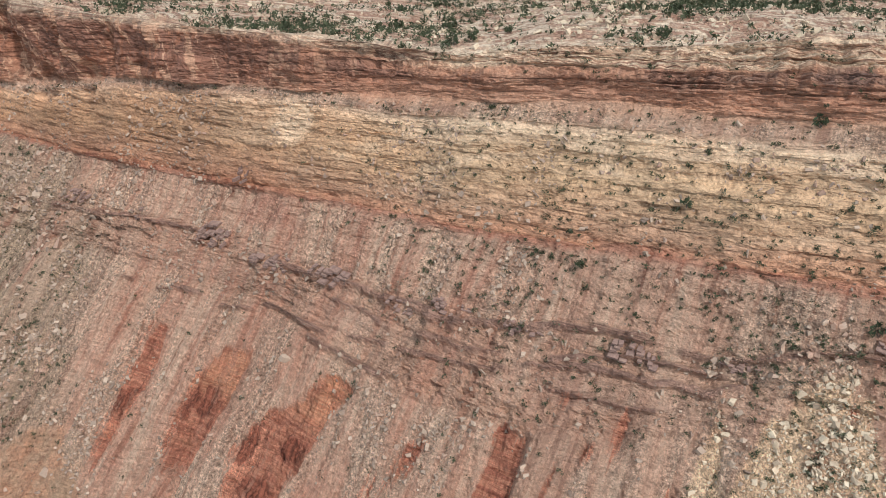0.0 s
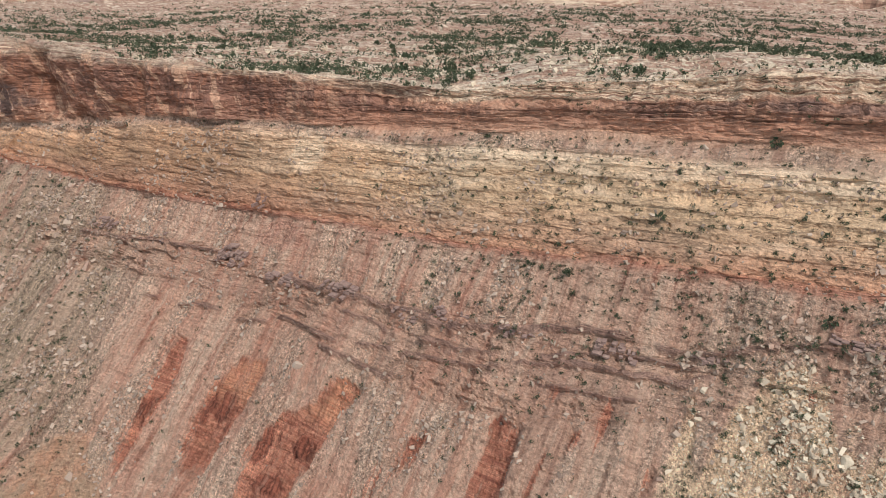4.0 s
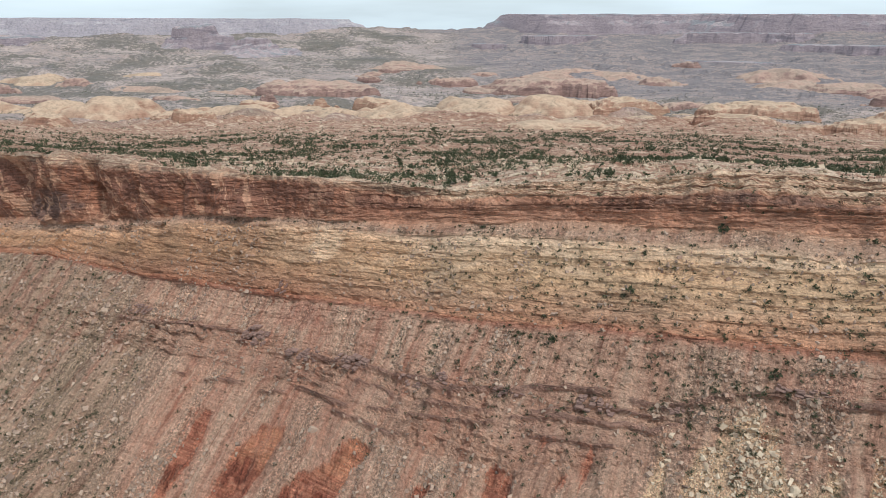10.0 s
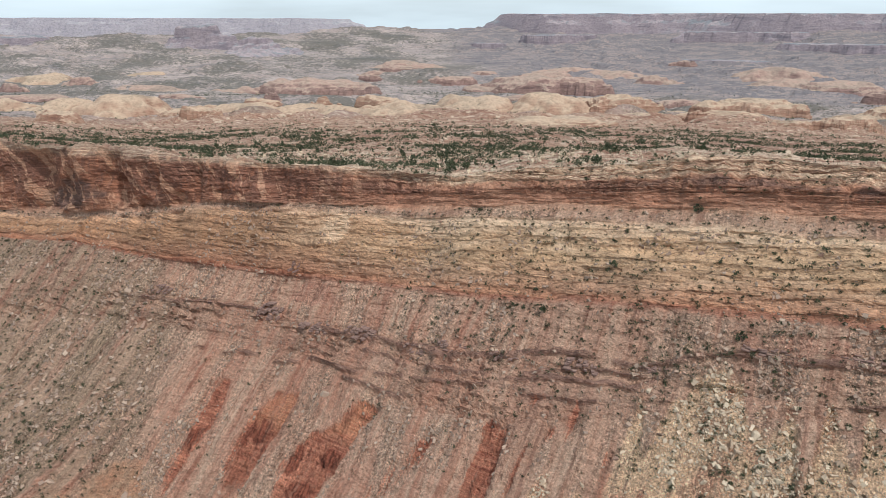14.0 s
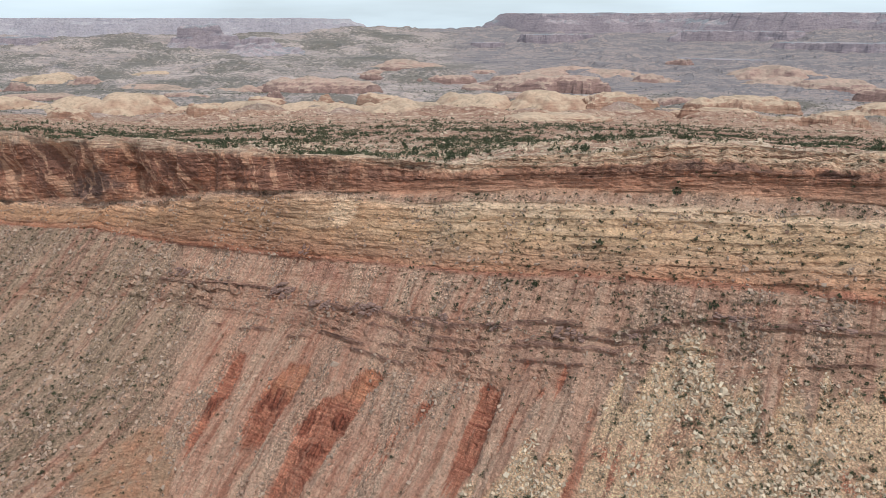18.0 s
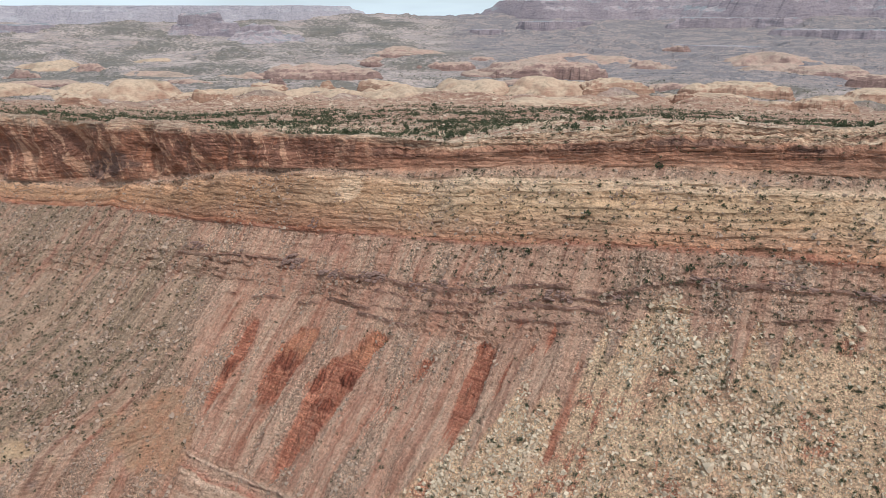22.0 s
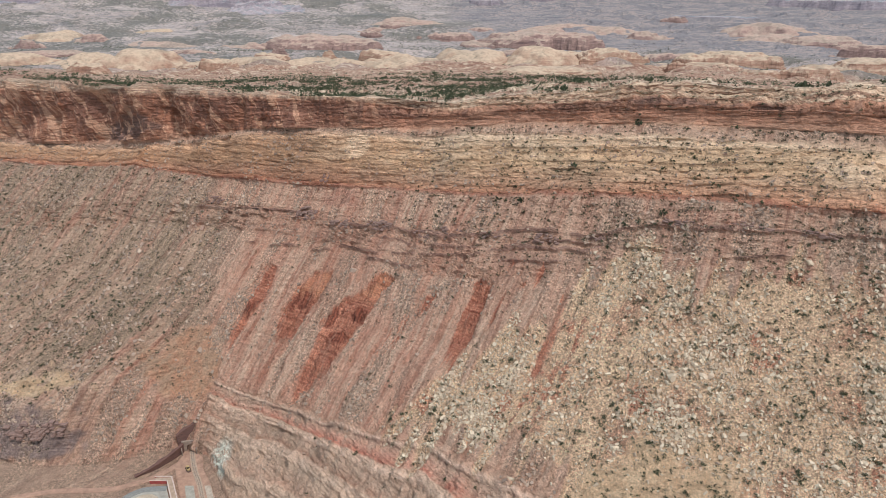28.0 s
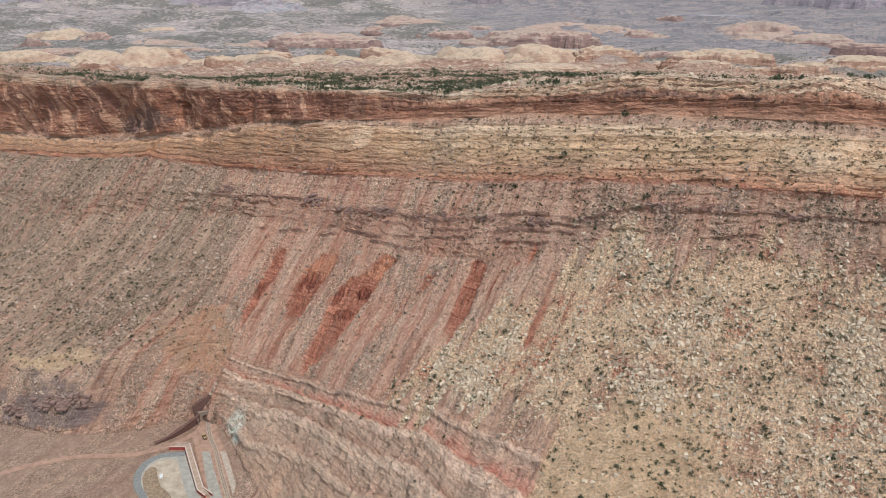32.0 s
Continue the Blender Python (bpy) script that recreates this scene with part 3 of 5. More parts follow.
# thin dark ledges that cross the slope: along, layer
LIPS = [([(-452, 154), (-397, 155), (-318, 158), (-269, 159), (-206, 150), (-147, 149), (-94, 153), (-42, 158), (5, 159), (60, 165), (130, 165)], 1.0, -0.2),
        ([(-290, 153), (-250, 151), (-206, 145), (-147, 143), (-94, 147), (-42, 152), (5, 152), (110, 157)], 0.55, 0.05),
        ([(-330, 131), (-313, 132), (-248, 136), (-192, 136), (-135, 136), (-69, 145), (-6, 149), (60, 151)], 0.7, -0.3),
        ([(-262, 132), (-215, 131), (-170, 131), (-130, 131)], 0.6, -0.1),
        ([(28, 163), (60, 165), (150, 166), (260, 168)], 0.55, -0.95),
        ([(-60, 140), (-6, 143), (49, 146), (140, 150)], 0.5, 0.0)]


def bedding(q, s, thick, length, seed):
    """How far each bed stands out from the face, with a recess along its foot."""
    w = s / thick + 0.5 * fbm(q / 60, s / 40, seed, 3)
    k = np.floor(w)
    run = np.floor(q / length + 7 * cell(k, 0 * k, seed + 4) + 0.25 * fbm(q / 9, s / 4, seed + 6, 2))
    return cell(k, run, seed + 5) - 0.5 - 0.8 * ramp(0.36 - (w - k), 0, 0.2) * cell(k, np.floor(q / length * 1.7), seed + 7)


def weather(X, Y, Z, tag):
    """Wear the plain surface: alcoves, cracks, ledges, gullies. Returns the worn surface and what lies where."""
    q, s = along(X, Y), layer(X, Y, Z)
    row = tag[:, None]
    is_tag = lambda *k: np.isin(row, k).astype(float) + 0 * X
    blur = lambda m: np.apply_along_axis(lambda v: np.convolve(np.pad(v, 4, mode="edge"), np.ones(9) / 9, mode="valid"), 0, m)
    upper, tan, slope = blur(is_tag(2)), blur(is_tag(4)), blur(is_tag(3, 5, 6, 7, 8, 9))
    top = blur(is_tag(0, 1))
    dXu, dXv = np.gradient(X)
    dYu, dYv = np.gradient(Y)
    dZu, dZv = np.gradient(Z)
    N = np.stack([dYu * dZv - dZu * dYv, dZu * dXv - dXu * dZv, dXu * dYv - dYu * dXv], -1)
    N /= np.linalg.norm(N, axis=-1, keepdims=True) + 1e-9
    N *= np.sign(N[..., 2:3] + 1e-9)
    warp = 2.0 * fbm(q / 17, s / 13, 31, 3)
    blocks = cell(np.floor((q + warp) / 3.4), np.floor((s + warp * 0.4) / 2.6), 3) - 0.5
    slabs = cell(np.floor((q + 2 * warp) / 8), np.floor((s + 0.3 * warp) / 1.9), 9) - 0.5
    chips = cell(np.floor((q - warp) / 1.9), np.floor((s - 0.3 * warp) / 1.3), 6) - 0.5
    west = ramp(-q, 170, 320)
    hollow = np.maximum(fbm(q / 46, s / 34, 81, 3), -0.2)
    k2 = np.flatnonzero(tag == 2)
    fall = np.full(len(tag), 0.5)
    fall[k2] = np.linspace(0, 1, len(k2))
    apron = ramp(fall[:, None] + 0.06 * fbm(q / 22, s / 15, 96, 3), 0.56, 0.70) * ramp(q, -330, -150) * is_tag(2)
    shelfy = upper * (1 - 0.8 * apron) * (0.35 + 0.65 * ramp(q, -330, -120))
    d = upper * ((3.2 + 3.5 * west) * fbm(q / 40, s / 50, 11, 3) - (2.0 + 5.0 * west) * hollow + (1 - 0.7 * apron) * (1.3 * ridges(q / 12, s / 60, 12) + 1.1 * blocks + 0.9 * slabs + 0.7 * chips))
    d += shelfy * (2.6 * bedding(q, s, 2.9, 24, 120) + 1.3 * bedding(q, s, 1.5, 11, 130)) * (0.45 + 0.55 * ramp(fbm(q / 26, s / 9, 146, 3), -0.4, 0.3))
    d += tan * (1.6 * fbm(q / 36, s / 22, 13, 3) + 0.8 * slabs + 0.35 * blocks + ramp(fbm(q / 30, s / 9, 145, 3), -0.45, 0.35) * (1.7 * bedding(q, s, 4.6, 30, 140) + 0.8 * bedding(q, s, 1.9, 13, 150)) + 0.3 * chips)
    d += blur(is_tag(2)) * ramp(X, -60, 60) * ramp(s, 222, 236) * 1.6 * (cell(np.floor((q + 4 * warp) / 31), np.floor((s + 0.2 * warp) / 2.1), 15) - 0.5)
    for aq, as_, wide, tall, deep in ((-543, 191, 3.0, 9, 8), (-468, 212, 14, 15, 6), (-505, 228, 18, 18, 7), (-418, 224, 13, 14, 5), (-360, 232, 16, 12, 4), (-600, 222, 20, 18, 6)):
        d -= (upper + tan) * deep * ramp(1 - np.hypot((q - aq) / wide, (s - as_) / tall), 0, 0.35)
    brow = 1 - is_tag(2) * (1 - ramp(fall[:, None] + 0 * X, 0.0, 0.16)) * 0.7 * (1 - 0.8 * ramp(q, -200, -90))
    d *= brow
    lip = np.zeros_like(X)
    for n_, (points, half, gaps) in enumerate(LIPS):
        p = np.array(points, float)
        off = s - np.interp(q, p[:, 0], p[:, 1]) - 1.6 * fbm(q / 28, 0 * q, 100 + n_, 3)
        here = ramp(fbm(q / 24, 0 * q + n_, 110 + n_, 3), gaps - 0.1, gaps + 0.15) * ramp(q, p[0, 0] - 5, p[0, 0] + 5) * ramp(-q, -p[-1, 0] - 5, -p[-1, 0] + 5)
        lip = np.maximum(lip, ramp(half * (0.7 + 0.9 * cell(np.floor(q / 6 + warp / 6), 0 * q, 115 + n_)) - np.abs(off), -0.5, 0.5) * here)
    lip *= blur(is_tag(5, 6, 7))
    d += 2.6 * lip * (0.7 + 0.6 * cell(np.floor((q + warp) / 4.2), 0 * q, 117))
    buttress = (upper + tan + 0.5 * blur(is_tag(3))) * brow * 4.0 * fbm(q / 60, 0 * q, 83, 3)
    d += buttress
    lower = blur(is_tag(7, 8, 9))
    red, fresh, bulge = np.zeros_like(X), np.zeros_like(X), np.zeros_like(X)
    qq = q + 2.5 * fbm(q / 9, s / 60, 41, 3)
    for patch in GULLIES:
        p = np.array(patch[::-1], float)
        m = ramp(np.interp(s, p[:, 1], p[:, 2]) - np.abs(qq - np.interp(s, p[:, 1], p[:, 0])), -7, 5) * (1 - 0.6 * (p[:, 2].max() < 12) * ramp(fbm(q / 5, s / 70, 48, 3), -0.5, 0.3))
        red = np.maximum(red, m * ramp(s, p[0, 1] - 14, p[0, 1] + 6) * ramp(-s, -p[-1, 1] - 2.5, -p[-1, 1] + 2.5))
        fresh = np.maximum(fresh, m * ramp(s, p[-1, 1] - 22, p[-1, 1] - 12) * (p[:, 2].max() > 12))
    red *= blur(is_tag(6, 7, 8))
    for hq, hs, wide, tall in HUMPS:
        bulge = np.maximum(bulge, ramp(1 - np.hypot((qq - hq - 0.25 * (s - hs)) / wide, (s - hs) / tall) + 0.55 * fbm(q / 3.6, s / 11, 44, 3), -0.1, 0.45))
    bulge *= red
    edge = np.array(FAN_TOP, float)
    foot = np.array(FAN_FOOT, float)
    ws = s + 6 * fbm(X / 26, Y / 26, 51, 3) + 15 * fbm(q / 9, s / 110, 52, 3)
    fan = ramp(np.interp(q, edge[:, 0], edge[:, 1]) - ws, -3, 5) * ramp(ws - np.interp(q, foot[:, 0], foot[:, 1]), -4, 6) * ramp(q, -145, -115) * blur(is_tag(5, 6, 7, 8, 9, 10))
    fan = fan * (1 - 0.85 * ramp(red, 0.25, 0.8))
    pale = np.array(PALE_LEDGE, float)
    below = s - np.interp(q, pale[:, 0], pale[:, 1]) + 1.0 * fbm(q / 25, s / 16, 93, 3)
    bands = ramp(2 - below, -2, 2) * ramp(52 - q, -6, 6) * ramp(X, -214, -198) * blur(is_tag(8, 9, 10)) * ramp(Z, 0, 4)
    for mid_, half_ in ((0, 1.3), (-9.5, 2.2), (-21, 2.4), (-35, 2.5)):
        d += bands * 2.6 * ramp(half_ - np.abs(below - mid_), -0.8, 0.8) * ramp(fbm(q / 22, s / 40, 95, 2), -0.6, 0.1)
    d += bands * (1.3 * slabs + 0.9 * chips + 0.8 * blocks)
    rough = slope * (1 - 0.5 * red)
    d += rough * (0.9 * fbm(X / 17, Y / 17, 15, 3) + 0.75 * fbm(X / 4.6, Y / 4.6, 18, 3, 0.6)) + (lower + 0.5 * blur(is_tag(5, 6))) * (1 - 0.7 * fan) * (2.0 * ridges(q / 19 + 0.3 * fbm(X / 20, Y / 20, 8, 2), s / 160, 17, 3) + 1.0 * ridges(q / 6.5 + 0.3 * fbm(X / 9, Y / 9, 7, 2), s / 70, 16, 2))
    d += fan * 1.3 * fbm(X / 30, Y / 30, 14, 3)
    d += -4.0 * red + red * (1.8 * ridges(q / 7.5 + 0.6 * fbm(q / 9, s / 9, 5, 2), s / 26, 19, 3) + 1.6 * bedding(q, s, 3.2, 26, 160)) + bulge * 2.0 * ridges(q / 3.6 + 0.05 * s, s / 30, 20, 2)
    d += (upper + tan) * 0.55 * fbm(q / 3.2, s / 1.8, 33, 3, 0.6)
    d += blur(is_tag(5, 6)) * (1.0 * slabs + 0.5 * chips) + blur(is_tag(6)) * ramp(fbm(q / 30, s / 12, 87, 3), -0.3, 0.6) * (2.4 * slabs + 1.8 * blocks + 1.0 * chips)
    dist = np.hypot(X, Y + 330)
    lift = (3.4 * fbm(X / 130, Y / 45, 23, 4) + 1.0 * fbm(X / 40, Y / 18, 27, 3) * ramp(-dist, -1500, -1000)) / 1.25
    stair = np.floor(lift)
    brink, riser = ramp(0.22 - (lift - stair), 0, 0.1), ramp(lift - stair, 0.62, 0.72)
    steps = 1.35 * (stair + ramp(lift - stair, 0.66, 1.0))
    rise = top * (1.6 * fbm(X / 90, Y / 90, 21, 5) + steps + 0.4 * fbm(X / 7, Y / 7, 24, 3))
    heave = (20 * fbm(X / 420, Y / 300, 25, 4) + 5 * ridges(X / 150, Y / 120, 26, 3)) / 11
    rise += top * ramp(dist, 2250, 2900) * 11 * np.maximum(np.floor(heave) + ramp(heave - np.floor(heave), 0.55, 0.85), -0.6)
    rise += top * ramp(dist, 1480, 1650) * ramp(-dist, -2500, -2250) * (15 * np.abs(fbm(X / 110, Y / 80, 28, 3)) - 3)
    level = blur(is_tag(10)) * ramp(-X, 150, 170) * ramp(X, -1100, -1000)
    X, Y, Z = X + N[..., 0] * d * (1 - level), Y + N[..., 1] * d * (1 - level), Z + N[..., 2] * d * (1 - level) + rise
    olive = ramp(-X + 30 * fbm(X / 50, Y / 50, 53, 2), 205, 260) * blur(is_tag(5, 6, 7, 8)) * ramp(Y, 195, 235)
    sandy = np.interp(q, [48, 60, 86, 124, 158, 190], [66, 74, 81, 74, 63, 40])
    bare = np.clip(ramp(sandy - s + 4 * fbm(X / 14, Y / 14, 57, 3), -3, 5) * ramp(q + 5 * fbm(X / 9, Y / 9, 58, 2), 46, 56) * (1 - 0.6 * ramp(q, 110, 160)) * blur(is_tag(8, 9, 10))
                   + ramp(15 - np.hypot((X + 366) * 0.4, Y - 216) + 13 * fbm(X / 16, Y / 9, 59, 3), -3, 7) * blur(is_tag(8, 9)), 0, 1)
    soil = top * ramp(dist + 60 * fbm(X / 130, Y / 60, 55, 3), 850, 960) * 1.0
    floor = 0.8 * ramp(1.5 - np.abs(Z + 1), 0, 0.8) * ramp(-X, 140, 165) * ramp(Y, -40, 20)
    chalk = ramp(1 - np.hypot((X + 186) / 15, (Y - 158) / 22), 0, 0.5) * ramp(Z, -1, 3) 
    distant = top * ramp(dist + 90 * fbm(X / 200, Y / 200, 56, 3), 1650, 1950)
    hazy_slope = top * ramp(X + 0.12 * (dist - 2300) + 120 * fbm(X / 200, Y / 200, 60, 3), 60, 420) * ramp(dist, 2250, 2500)
    unit = s.copy()
    for k, hi, lo in ((2, 290, 236), (3, 236, 230), (4, 230, 181)):
        at = np.flatnonzero(tag == k)
        unit[at] = np.linspace(hi, lo, len(at))[:, None]
    at = np.flatnonzero(tag == 2)
    k = np.linspace(0, 1, len(at))[:, None]
    shelf = np.interp(k[:, 0], [0, 0.30, 0.36, 0.60, 1], [298, 286, 280, 262, 236])[:, None]
    east = ramp(X[at] + 25 * fbm(X[at] / 30, Z[at] / 9, 97, 3), -140, 110)
    unit[at] = unit[at] * (1 - east) + shelf * east
    unit[tag < 2] = 293
    pink = np.clip(ramp(q, -345, -300) * ramp(-q, 60, 100) * ramp(s, 30, 50) * ramp(-s, -175, -150) + (blur(is_tag(5)) * 0.75 + blur(is_tag(6, 7)) * 0.45) * (0.3 + 0.7 * ramp(X, -330, -230)) * (1 - 0.65 * ramp(q, -190, -60))
                   + ramp(X, -300, -280) * ramp(-X, 180, 205) * ramp(-Y, -270, -245), 0, 1)
    scar = ramp(1 - np.hypot((q + 243) / 16, (s - 219) / 15), 0, 0.4) + 0.8 * ramp(1 - np.hypot((q + 250) / 10, (s - 172) / 12), 0, 0.4)
    purple = 0.85 * ramp(1 - np.hypot((X + 352) / 52, (Z - 15) / 20) + 0.5 * fbm(X / 14, Z / 9, 91, 3), 0, 0.5) * blur(is_tag(8, 9))
    talus = (blur(is_tag(3, 5, 7, 8, 9, 10, 11)) + 0.6 * blur(is_tag(6))) * (1 - 0.88 * bands)
    varnish = upper.copy()
    varnish[at] *= (1 - 0.85 * east * ramp(0.34 - k, -0.03, 0.03)) * (1 - 0.8 * apron[at])
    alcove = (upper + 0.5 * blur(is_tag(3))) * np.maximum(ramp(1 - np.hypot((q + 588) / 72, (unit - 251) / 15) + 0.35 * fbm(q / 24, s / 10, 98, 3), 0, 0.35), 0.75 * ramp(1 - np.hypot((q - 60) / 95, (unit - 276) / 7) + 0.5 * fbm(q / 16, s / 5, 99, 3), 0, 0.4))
    rubble = ramp(fbm(q / 13 + 0.35 * fbm(X / 22, Y / 22, 163, 2), s / 140, 162, 4, 0.6) + 0.35 * fbm(X / 45, Y / 45, 164, 2) + 0.15 * ramp(-X, 200, 300), -0.15, 0.35)
    orange = ramp(1 - np.hypot((X + 232) / 44, (Y - 238) / 30) + 0.35 * fbm(X / 16, Y / 16, 165, 3), 0, 0.35) * blur(is_tag(7, 8, 9))
    rubble = rubble * (1 - orange)
    blush = np.maximum(ramp(1 - np.hypot((q + 247) / 24, (s - 172) / 9) + 0.3 * fbm(q / 9, s / 6, 166, 3), 0, 0.3), 0.7 * ramp(1 - np.hypot((q - 82) / 30, (s - 172) / 5) + 0.4 * fbm(q / 9, s / 6, 167, 3), 0, 0.4)) * blur(is_tag(5, 6))
    return X, Y, Z, dict(layer=s, unit=unit, along=q, talus=talus, red=red, fan=fan, olive=olive, varnish=varnish, top=top, bare=bare, soil=soil, distant=distant, chalk=chalk, floor=floor, pink=pink, scar=scar, purple=purple, hazy_slope=hazy_slope, bands=bands, below=below, lip=lip, rubble=rubble, orange=orange, blush=blush, alcove=alcove, brink=brink * top, riser=riser * top, fresh=fresh, bulge=bulge, ledgy=np.clip(blur(is_tag(6)) + 0.6 * blur(is_tag(5)) * ramp(-s, -172, -160), 0, 1))


def sheet(name, X, Y, Z, fields, material):
    """A grid of points as one smooth mesh, with a number per point for each field."""
    rows, cols = X.shape
    mesh = bpy.data.meshes.new(name)
    idx = np.arange(rows * cols).reshape(rows, cols)
    quads = np.stack([idx[:-1, :-1], idx[1:, :-1], idx[1:, 1:], idx[:-1, 1:]], -1).reshape(-1, 4)
    mesh.vertices.add(rows * cols)
    mesh.vertices.foreach_set("co", np.stack([X, Y, Z], -1).astype(np.float32).ravel())
    mesh.loops.add(quads.size)
    mesh.loops.foreach_set("vertex_index", quads.astype(np.int32).ravel())
    mesh.polygons.add(len(quads))
    mesh.polygons.foreach_set("loop_start", np.arange(0, quads.size, 4, dtype=np.int32))
    mesh.update(calc_edges=True)
    for k, v in fields.items():
        mesh.attributes.new(k, "FLOAT", "POINT").data.foreach_set("value", np.ascontiguousarray(v, dtype=np.float32).ravel())
    mesh.polygons.foreach_set("use_smooth", np.zeros(len(quads), dtype=bool))
    mesh.materials.append(material)
    return new(name, mesh)


GX, GY, GZ, GTAG = land()
GX, GY, GZ, FIELDS = weather(GX, GY, GZ, GTAG)
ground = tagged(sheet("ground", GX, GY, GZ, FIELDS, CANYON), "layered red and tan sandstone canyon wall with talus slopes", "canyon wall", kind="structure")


# ---- loose stones and plants, strewn over the ground ----
def area_weight():
    ax, ay, az = (np.gradient(v)[0] for v in (GX, GY, GZ))
    bx, by, bz = (np.gradient(v)[1] for v in (GX, GY, GZ))
    return np.sqrt((ay * bz - az * by) ** 2 + (az * bx - ax * bz) ** 2 + (ax * by - ay * bx) ** 2)


AREA = area_weight()
GLEAN = np.gradient(GZ)[0] / (np.hypot(np.gradient(GY)[0], np.gradient(GX)[0]) + 1e-6)


def strew(weight, count, seed):
    """Places on the ground picked by weight per square metre."""
    rng = np.random.RandomState(seed)
    w = np.maximum(weight * AREA, 0).ravel()
    pick = rng.choice(w.size, count, p=w / w.sum())
    r, c = np.unravel_index(pick, GX.shape)
    r2, c2 = np.clip(r + 1, 0, GX.shape[0] - 1), np.clip(c + 1, 0, GX.shape[1] - 1)
    u, v = rng.rand(count), rng.rand(count)
    at = lambda A: A[r, c] * (1 - u - v + u * v) + A[r2, c] * u * (1 - v) + A[r, c2] * (1 - u) * v + A[r2, c2] * u * v
    return np.stack([at(GX), at(GY), at(GZ)], -1)


def turns(count, rng):
    """Random rotation matrices."""
    q = rng.normal(size=(count, 4))
    q /= np.linalg.norm(q, axis=1, keepdims=True)
    w, x, y, z = q.T
    return np.stack([1 - 2 * (y * y + z * z), 2 * (x * y - z * w), 2 * (x * z + y * w), 2 * (x * y + z * w), 1 - 2 * (x * x + z * z),
                     2 * (y * z - x * w), 2 * (x * z - y * w), 2 * (y * z + x * w), 1 - 2 * (x * x + y * y)], -1).reshape(-1, 3, 3)


def plain_mesh(name, verts, faces, material, tone=None, smooth=False):
    mesh = bpy.data.meshes.new(name)
    n, k = faces.shape
    mesh.vertices.add(len(verts))
    mesh.vertices.foreach_set("co", verts.astype(np.float32).ravel())
    mesh.loops.add(n * k)
    mesh.loops.foreach_set("vertex_index", faces.astype(np.int32).ravel())
    mesh.polygons.add(n)
    mesh.polygons.foreach_set("loop_start", np.arange(0, n * k, k, dtype=np.int32))
    mesh.update(calc_edges=True)
    if tone is not None:
        mesh.attributes.new("tone", "FLOAT", "POINT").data.foreach_set("value", tone.astype(np.float32))
    if not smooth:
        mesh.polygons.foreach_set("use_smooth", np.zeros(n, dtype=bool))
    mesh.materials.append(material)
    return mesh


def ico(level=1):
    bm = bmesh.new()
    bmesh.ops.create_icosphere(bm, subdivisions=level, radius=1)
    v = np.array([p.co[:] for p in bm.verts])
    f = np.array([[p.index for p in t.verts] for t in bm.faces])
    bm.free()
    return v, f


def rock_material(name, dark, pale, warm):
    n = Nodes(name)
    tone, pos = n.attr("tone"), n.place()
    col = n.mix(tone, dark, pale)
    col = n.mix(n.span(n.noise(pos, 0.08, 3), 0.52, 0.68, 0, 0.7), col, warm)
    spots = n.noise(pos, 1.6, 5, 0.7)
    col = n.mix(0.55, col, n.ramp(spots, [(0.3, (0.6, 0.57, 0.55)), (0.55, (1, 1, 1)), (0.75, (1.15, 1.13, 1.1))]), "MULTIPLY")
    return n.done(col, 0.92, spots, 0.6, 0.25)


CREAM_ROCK = rock_material("cream_sandstone", (0.36, 0.27, 0.20), (0.72, 0.59, 0.445), (0.54, 0.38, 0.275))
GREY_ROCK = rock_material("pink_grey_stone", (0.22, 0.158, 0.125), (0.52, 0.39, 0.305), (0.46, 0.275, 0.205))


def stones(name, places, sizes, material, seed, label, flat=0.65):
    """Angular broken stones as one mesh."""
    rng = np.random.RandomState(seed + 2000)
    v = np.array([(a, b, c) for a in (-1, 1) for b in (-1, 1) for c in (-1, 1)], float) * 0.68
    f = np.array([(0, 1, 3, 2), (4, 6, 7, 5), (0, 4, 5, 1), (2, 3, 7, 6), (0, 2, 6, 4), (1, 5, 7, 3)])
    n = len(places)
    shape = (v[None] + rng.uniform(-0.30, 0.30, (n, len(v), 3))) * (rng.uniform(0.6, 1.4, (n, 1, 3)) * np.array([1.15, 1.0, flat]))
    shape = np.einsum("nij,nkj->nki", turns(n, rng), shape) * sizes[:, None, None]
    verts = (shape + places[:, None] + np.array([0, 0, 0.25]) * sizes[:, None, None]).reshape(-1, 3)
    faces = (f[None] + (np.arange(n) * len(v))[:, None, None]).reshape(-1, 4)
    tone = np.repeat(np.clip(rng.normal(0.55, 0.28, n), 0, 1), len(v))
    return tagged(new(name, plain_mesh(name, verts, faces, material, tone)), label, "stones", kind="stuff")


def sizes_of(count, low, high, seed, power=2.2):
    return low + (high - low) * np.random.RandomState(seed + 1000).rand(count) ** power


F = FIELDS
clump = ramp(fbm(GX / 22, GY / 22, 61, 3), -0.25, 0.5)
rows_down = ramp(fbm(F["along"] / 10, F["layer"] / 90, 62, 3), -0.35, 0.5)
is_row = lambda *k: np.isin(GTAG, k).astype(float)[:, None]
view = ramp(-np.abs(GX / (GY + 400)), -0.78, -0.72) * ramp(GY, -45, -25)
fan_w = F["fan"] * is_row(5, 6, 7, 8, 9) * (1 - 0.975 * F["bare"]) * (0.30 + 0.9 * clump) * (0.22 + 1.05 * rows_down) * view
stones("boulder_fan_stones", strew(fan_w, 16000, 1), sizes_of(16000, 0.26, 1.6, 1, 3.6), CREAM_ROCK, 1, "pale cream broken sandstone strewn over the talus fan")
